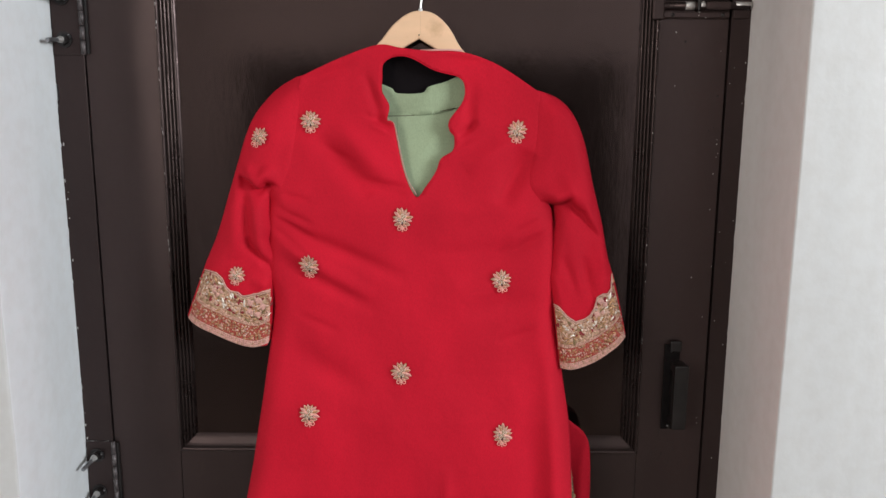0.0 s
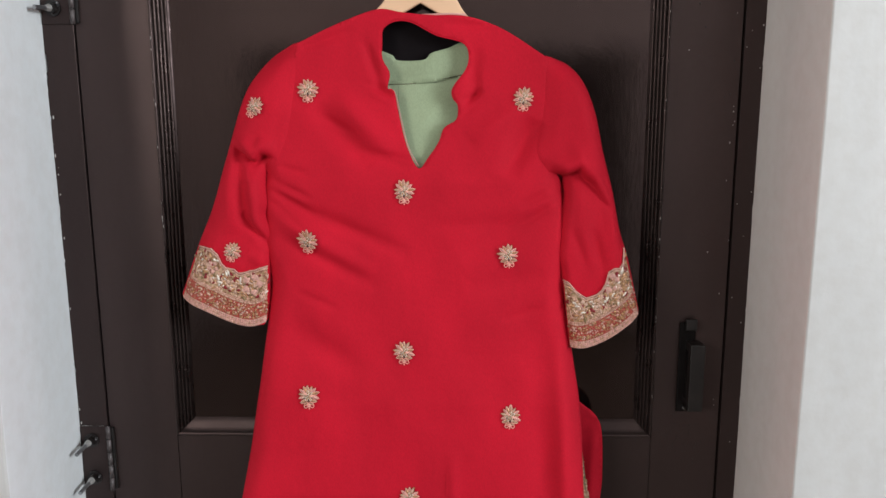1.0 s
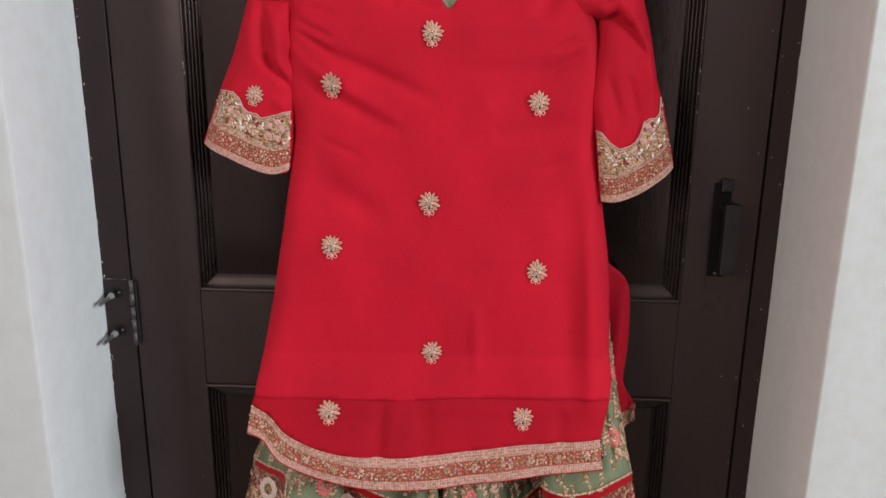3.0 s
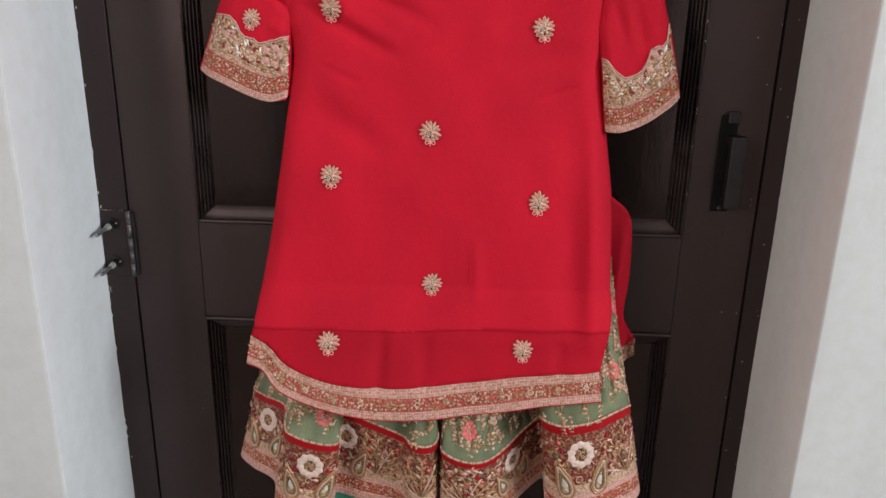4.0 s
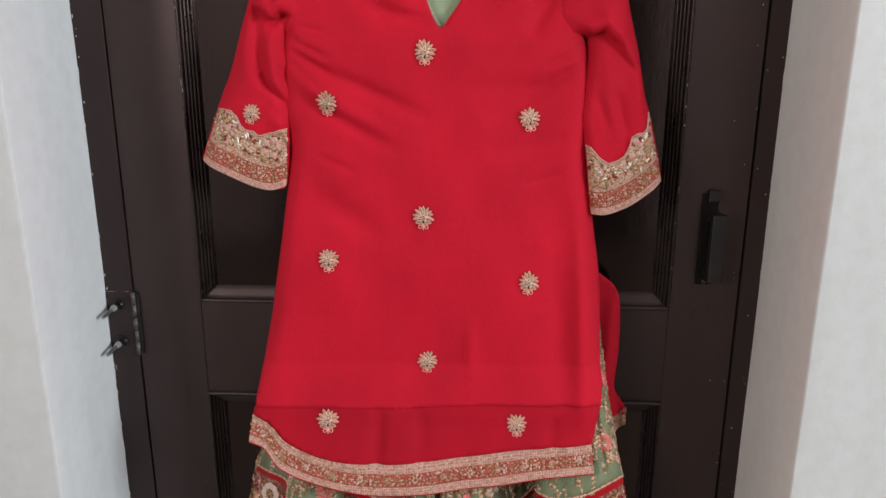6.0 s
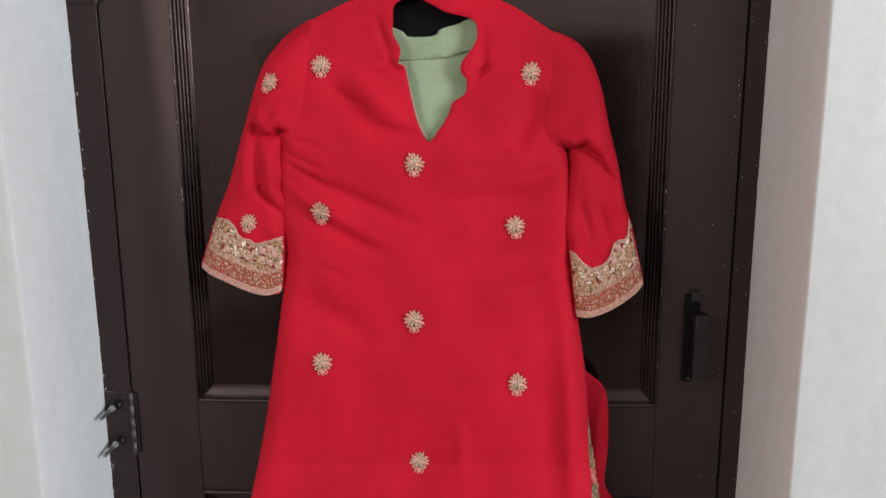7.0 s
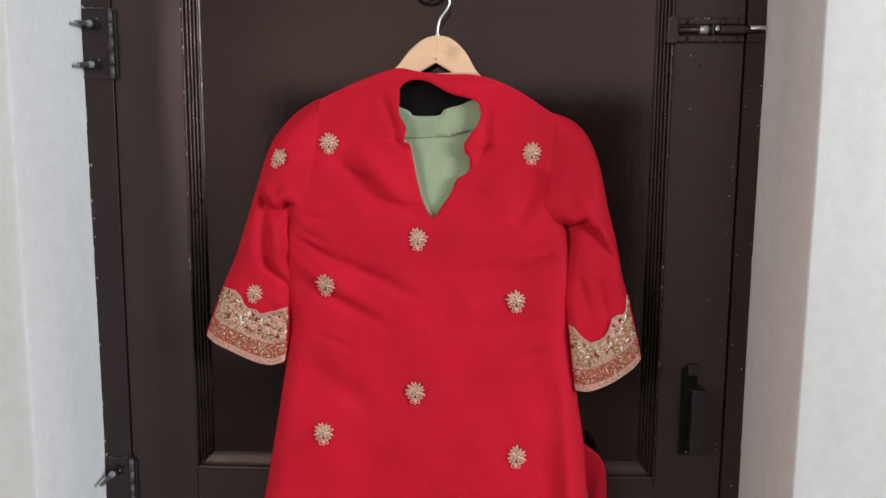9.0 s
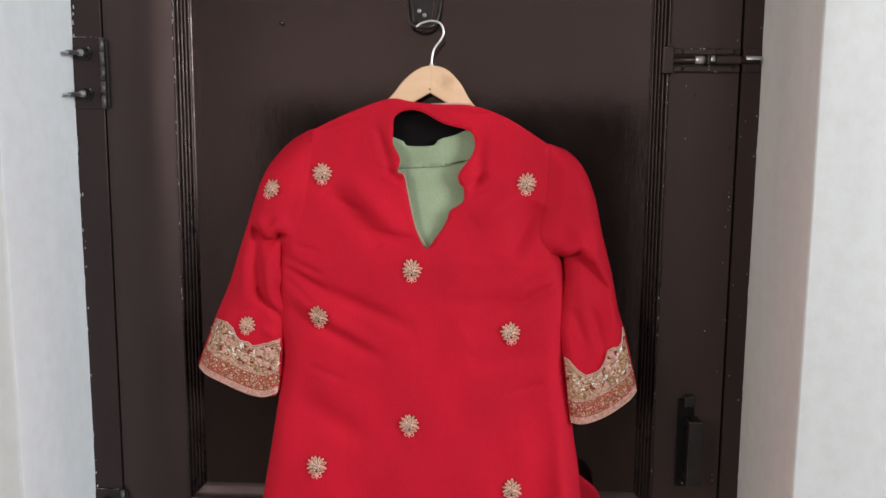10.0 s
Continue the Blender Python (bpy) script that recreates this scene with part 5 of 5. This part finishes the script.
# cuffs
def cuff(parent, low, up0, up1, y_fn, tops, flowers):
    st = Strip(low, up0, up1, 0.070, y_fn, 0.0032)
    top = lambda s: float(np.interp(s, tops[0], tops[1]))
    h = Heap()
    h.add(*st.sheet(0.52, top, 60, 10))
    c = h.part("cuff_field", [FIELD], parent, "olive gold embroidered scalloped cuff")
    h = Heap()
    h.add(*st.sheet(0.13, 0.46, 60, 4))
    h.part("cuff_bead_band", [BEADED], parent)
    h = Heap()
    h.add(*st.sheet(-0.005, 0.135, 60, 2, 0.0004)).add(*st.sheet(0.455, 0.53, 60, 2, 0.0004))
    h.part("cuff_braid_ground", [PALE_PINK], parent)
    h = Heap()
    braid(h, st, 0.0, 0.135, 3, (C_PALE, C_PALE, C_TAN, C_CREAM), rng)
    braid(h, st, 0.455, 0.53, 2, (C_TAN, C_CREAM, C_TAN), rng)
    h.part("cuff_braid", THREADS, parent, "pale pink and tan woven braid", "stuff")
    h = Heap()
    bead_band(h, st, 0.15, 0.44, 0.0037, (C_GOLD, C_CREAM, C_GOLD, C_PALE, C_TAN), rng)
    h.part("cuff_beadwork", THREADS, parent, "gold and cream beads", "stuff")
    h = Heap()
    run_cord(h, st, top, 0.0011, C_PALE, 100)
    run_cord(h, st, lambda s: top(s) - 0.045, 0.0008, C_CREAM, 100)
    for _ in range(26):
        s = rng.random()
        leaf(h, st, s, 0.60 + (top(s) - 0.68) * rng.random(), 0, 0, rng.uniform(0, 6.28), rng.uniform(0.005, 0.009), 0.0042, C_DEEP, 0.0008, 0.4)
    for _ in range(140):
        s = rng.random()
        hh = 0.55 + (top(s) - 0.62) * rng.random()
        leaf(h, st, s, hh, 0, 0, rng.uniform(0, 6.28), rng.uniform(0.005, 0.010), rng.uniform(0.0024, 0.0042), rng.choice((C_OLIVE, C_GOLD, C_GOLD, C_CREAM, C_TAN, C_SILVER, C_CREAM)))
    for s, hh, r, slot in flowers:
        daisy(h, st, s, hh, r, 5, slot, (C_GOLD, C_CREAM))
    for s in np.linspace(0.08, 0.92, 6):
        path_cord(h, st, float(s), 0.72, [(x, z) for x, z in teardrop(0.016, 1 if s > 0.5 else -1, 12)], 0.0008, C_CREAM, True)
    for _ in range(16):
        s = rng.random()
        ball(h, st, s, 0.62 + (top(s) - 0.75) * rng.random(), 0, 0, 0.0017, rng.choice((C_SILVER, C_CREAM)))
    h.part("cuff_embroidery", THREADS, parent, "gold leaves and pink flowers stitched on the cuff", "stuff")


cuff(sleeve_l, smooth_curve([(-0.3785, 1.199), (-0.340, 1.1815), (-0.303, 1.1655), (-0.277, 1.160), (-0.2555, 1.166)], 6), (0.030, 0.077), (0.004, 0.082), left_d,
     ([0, 0.08, 0.2, 0.3, 0.38, 0.45, 0.56, 0.62, 0.66, 0.78, 0.9, 1.0], [1.12, 1.18, 1.24, 1.19, 1.06, 1.02, 1.07, 1.03, 1.05, 1.15, 1.18, 1.14]),
     [(0.82, 0.86, 0.0165, C_PALE), (0.28, 0.92, 0.009, C_PALE), (0.55, 0.74, 0.008, C_CREAM), (0.12, 0.8, 0.008, C_CREAM)])
cuff(sleeve_r, smooth_curve([(0.1775, 1.1315), (0.200, 1.1325), (0.228, 1.144), (0.252, 1.161), (0.2725, 1.179)], 6), (-0.011, 0.095), (-0.019, 0.077), right_d,
     ([0, 0.06, 0.15, 0.27, 0.42, 0.5, 0.58, 0.66, 0.76, 0.84, 0.92, 1.0], [1.36, 1.33, 1.15, 0.98, 0.96, 0.98, 1.06, 1.22, 1.2, 1.12, 1.14, 1.36]),
     [(0.68, 0.98, 0.013, C_PALE), (0.2, 0.85, 0.008, C_CREAM), (0.42, 0.78, 0.007, C_CREAM), (0.88, 0.85, 0.008, C_GOLD)])

# kurta hem
hem = Strip(HEM_LOW, (0, 1), (0, 1), 0.0365, kurta_d, 0.0020, HEM_TOP + (0, 0.001))
h = Heap()
h.add(*hem.sheet(0.25, 0.73, 110, 4))
hem_band = h.part("hem_band", [BEADED], kurta, "rust red beaded hem band")
h = Heap()
h.add(*hem.sheet(-0.02, 0.26, 110, 2, 0.0004)).add(*hem.sheet(0.72, 1.02, 110, 2, 0.0004))
h.part("hem_braid_ground", [PALE_PINK], hem_band)
h = Heap()
braid(h, hem, -0.02, 0.26, 3, (C_PALE, C_PALE, C_TAN, C_CREAM), rng)
braid(h, hem, 0.72, 1.02, 3, (C_TAN, C_CREAM, C_PALE, C_TAN), rng)
h.part("hem_braid", THREADS, hem_band, "pale pink and tan woven braid", "stuff")
h = Heap()
bead_band(h, hem, 0.28, 0.71, 0.0040, (C_GOLD, C_CREAM, C_GOLD, C_PALE, C_TAN, C_TAN), rng, 0.0023)
for k in range(13):
    daisy(h, hem, (k + 0.5) / 13, 0.5, 0.0050, 6, C_TAN if k % 2 else C_CREAM, (C_GOLD, C_CREAM))
h.part("hem_beadwork", THREADS, hem_band, "gold and cream beads", "stuff")
run_h = Heap()
run_cord(run_h, hem, -0.04, 0.0008, 0)
run_h.part("hem_piping", [RED_SATIN], hem_band)

# lace on the flap behind
fl = Strip(smooth_curve([(0.214, 0.780), (0.228, 0.770), (0.241, 0.771), (0.254, 0.785)], 5), (0, 1), (0, 1), 0.030, flap_y, 0.0012)
h = Heap()
h.add(*fl.sheet(0, 1, 16, 6))
lace = h.part("flap_trim", [FIELD], kurta, "gold embroidered trim on the back hem")
h = Heap()
braid(h, fl, 0.7, 1.0, 3, (C_PALE, C_TAN, C_CREAM), rng)
bead_band(h, fl, 0.02, 0.66, 0.0045, (C_GOLD, C_OLIVE, C_CREAM, C_PALE), rng, 0.0022)
h.part("flap_beadwork", THREADS, lace, "", "stuff")

# gharara legs
def s_near(leg, x, y=None):
    c = leg.c
    k = np.abs(c[:, 0] - x) + (0 if y is None else np.abs(c[:, 1] - y))
    return float(leg.d[int(np.argmin(k))])


PLACES = [dict(flowers=[(-0.315, -0.095), (-0.232, -0.17), (-0.186, -0.113)], sprays=[(-0.132, -0.127), (-0.060, -0.167)], pinks=[((-0.222, -0.17), 1.20)]),
          dict(flowers=[(0.078, -0.12), (0.180, -0.166)], sprays=[(0.006, -0.168), (0.245, -0.13)], pinks=[((0.012, -0.168), 1.22), ((0.243, -0.138), 1.38), ((0.262, -0.11), 2.15)])]
for leg, places in zip(legs, PLACES):
    h = Heap()
    h.add(*leg.sheet(0.99, 4.0, 200, 30))
    net = h.part("leg", [NET], gharara, "sage green net leg with gold sprigs")
    h = Heap()
    h.add(*leg.sheet(0.0, 0.98, 260, 14))
    border = h.part("border", [FIELD_DEEP], gharara, "wide red and gold embroidered border")
    n = 260
    h = Heap()
    h.add(*leg.sheet(0.905, 1.0, n, 3, 0.0010))
    h.part("red_band", [RED_SATIN], border, "plain red satin band")
    h = Heap()
    h.add(*leg.sheet(0.09, 0.235, n, 3, 0.0008))
    h.part("bead_band", [BEADED], border)
    h = Heap()
    h.add(*leg.sheet(-0.005, 0.10, n, 2, 0.0012)).add(*leg.sheet(0.225, 0.29, n, 2, 0.0012))
    h.part("braid_ground", [PALE_PINK], border)
    h = Heap()
    braid(h, leg, -0.005, 0.10, 3, (C_PALE, C_PALE, C_TAN, C_CREAM), rng)
    braid(h, leg, 0.228, 0.29, 2, (C_TAN, C_PALE, C_CREAM), rng)
    h.part("braid", THREADS, border, "pale pink woven braid", "stuff")
    h = Heap()
    bead_band(h, leg, 0.105, 0.22, 0.0042, (C_GOLD, C_CREAM, C_GOLD, C_PALE, C_TAN), rng, 0.0022)
    h.part("beadwork", THREADS, border, "", "stuff")
    h = Heap()
    run_cord(h, leg, 0.995, 0.0010, C_CREAM, 300)
    for i in range(int(leg.length / 0.0040)):
        ball(h, leg, (i + 0.5) * 0.0040 / leg.length, 0.992, 0, 0, 0.0024, C_CREAM if i % 3 else C_GOLD)
    h.part("scalloped_cord", THREADS, border, "cream scalloped cord")
    h = Heap()
    h.add(*leg.sheet(0.285, 0.38, n, 3, 0.0006))
    h.part("pale_band", [FIELD_PALE], border, "pale tan stitched ground")
    fl_s = [s_near(leg, *p) for p in places["flowers"]]
    sp_s = [s_near(leg, *p) for p in places["sprays"]]
    for s in fl_s:
        h = Heap()
        round_flower(h, leg, s, 0.69, 0.0200)
        h.part("white_flower", THREADS, border, "off-white embroidered flower")
        for sg in (-1, 1):
            h = Heap()
            paisley(h, leg, s, 0.43, 0.046, sg, sg * 0.026)
            h.part("paisley", THREADS, border, "gold paisley with a silver centre")
    for s in sp_s:
        h = Heap()
        spray(h, leg, s, 0.34, 0.058, rng, (C_GOLD, C_TAN, C_CREAM, C_GOLD))
        h.part("leaf_spray", THREADS, border, "fan of gold stitched leaves")
    h = Heap()
    for i in range(int(leg.length / 0.0020)):
        s, hh = rng.random(), rng.uniform(0.30, 0.85)
        if any(abs(s - f) * leg.length < 0.018 and hh > 0.55 for f in fl_s):
            continue
        pale = hh < 0.38
        slots = (C_CREAM, C_GOLD, C_TAN, C_CREAM) if pale else (C_GOLD, C_OLIVE, C_GOLD, C_TAN, C_CREAM, C_BROWN, C_DEEP, C_TAN)
        if hh > 0.8:
            slots = (C_TAN, C_GOLD, C_PALE)
        leaf(h, leg, s, hh, 0, 0, rng.gauss(1.57, 1.0), rng.uniform(0.007, 0.013), rng.uniform(0.0036, 0.0068), rng.choice(slots))
    for i in range(int(leg.length / 0.008)):
        s = rng.random()
        if all(abs(s - f) * leg.length > 0.022 for f in fl_s):
            leaf(h, leg, s, rng.uniform(0.6, 0.82), 0, 0, rng.uniform(0, 6.28), 0.007, 0.005, rng.choice((C_RED, C_DEEP, C_ROSE, C_PALE)), 0.0012)
    for i in range(int(leg.length / 0.006)):
        s = rng.random()
        pts = [(0.006 * math.cos(t * 0.9) * (1 - t * 0.09), 0.006 * math.sin(t * 0.9) * (1 - t * 0.09)) for t in range(7)]
        path_cord(h, leg, s, rng.uniform(0.4, 0.78), pts, 0.0008, rng.choice((C_GOLD, C_CREAM, C_OLIVE)))
    h.part("leaf_embroidery", THREADS, border, "dense gold and olive stitched leaves", "stuff")
    h = Heap()
    for i in range(int(leg.length / 0.0105)):
        for hh in (1.16, 1.28, 1.43, 1.58, 1.75):
            sprig(h, leg, (i + rng.uniform(0.1, 0.9)) / int(leg.length / 0.0105), hh + rng.uniform(-0.09, 0.09), rng.uniform(0.015, 0.025), rng)
    if leg is legs[1]:
        for i in range(60):
            sprig(h, leg, rng.uniform(0.74, 0.99), rng.uniform(1.9, 3.3), rng.uniform(0.012, 0.02), rng)
    h.part("sprig_embroidery", THREADS, net, "gold stitched sprigs", "stuff")
    for p, hh in places["pinks"]:
        h = Heap()
        s = s_near(leg, *p)
        daisy(h, leg, s, hh, 0.0135, 9, C_ROSE, (C_PALE, C_ROSE))
        path_cord(h, leg, s, hh, [(0.004 * math.cos(t * 0.785), 0.004 * math.sin(t * 0.785)) for t in range(8)], 0.001, C_PALE, True)
        h.part("pink_flower", THREADS, net, "rose pink stitched flower")

# teal lining hanging behind the hem
def lining_sheet(x0, x1, y, z0, z1):
    return cloth_bm(smooth_curve([(x0, z1), (x0 + 0.004, z0 + 0.008), ((x0 + x1) / 2, z0), (x1 - 0.004, z0 + 0.010), (x1, z1), (x0, z1)], 6)[:-1],
                    lambda x, z: y + 0.006 * np.sin(x * 90), 0.008)


part("inner_lining", lining_sheet(-0.225, -0.125, -0.078, 0.523, 0.66), TEAL, gharara, "bright teal green lining", thick=0.001)
part("inner_lining", lining_sheet(0.085, 0.16, -0.050, 0.574, 0.70), TEAL, gharara, "bright teal green lining", thick=0.001)
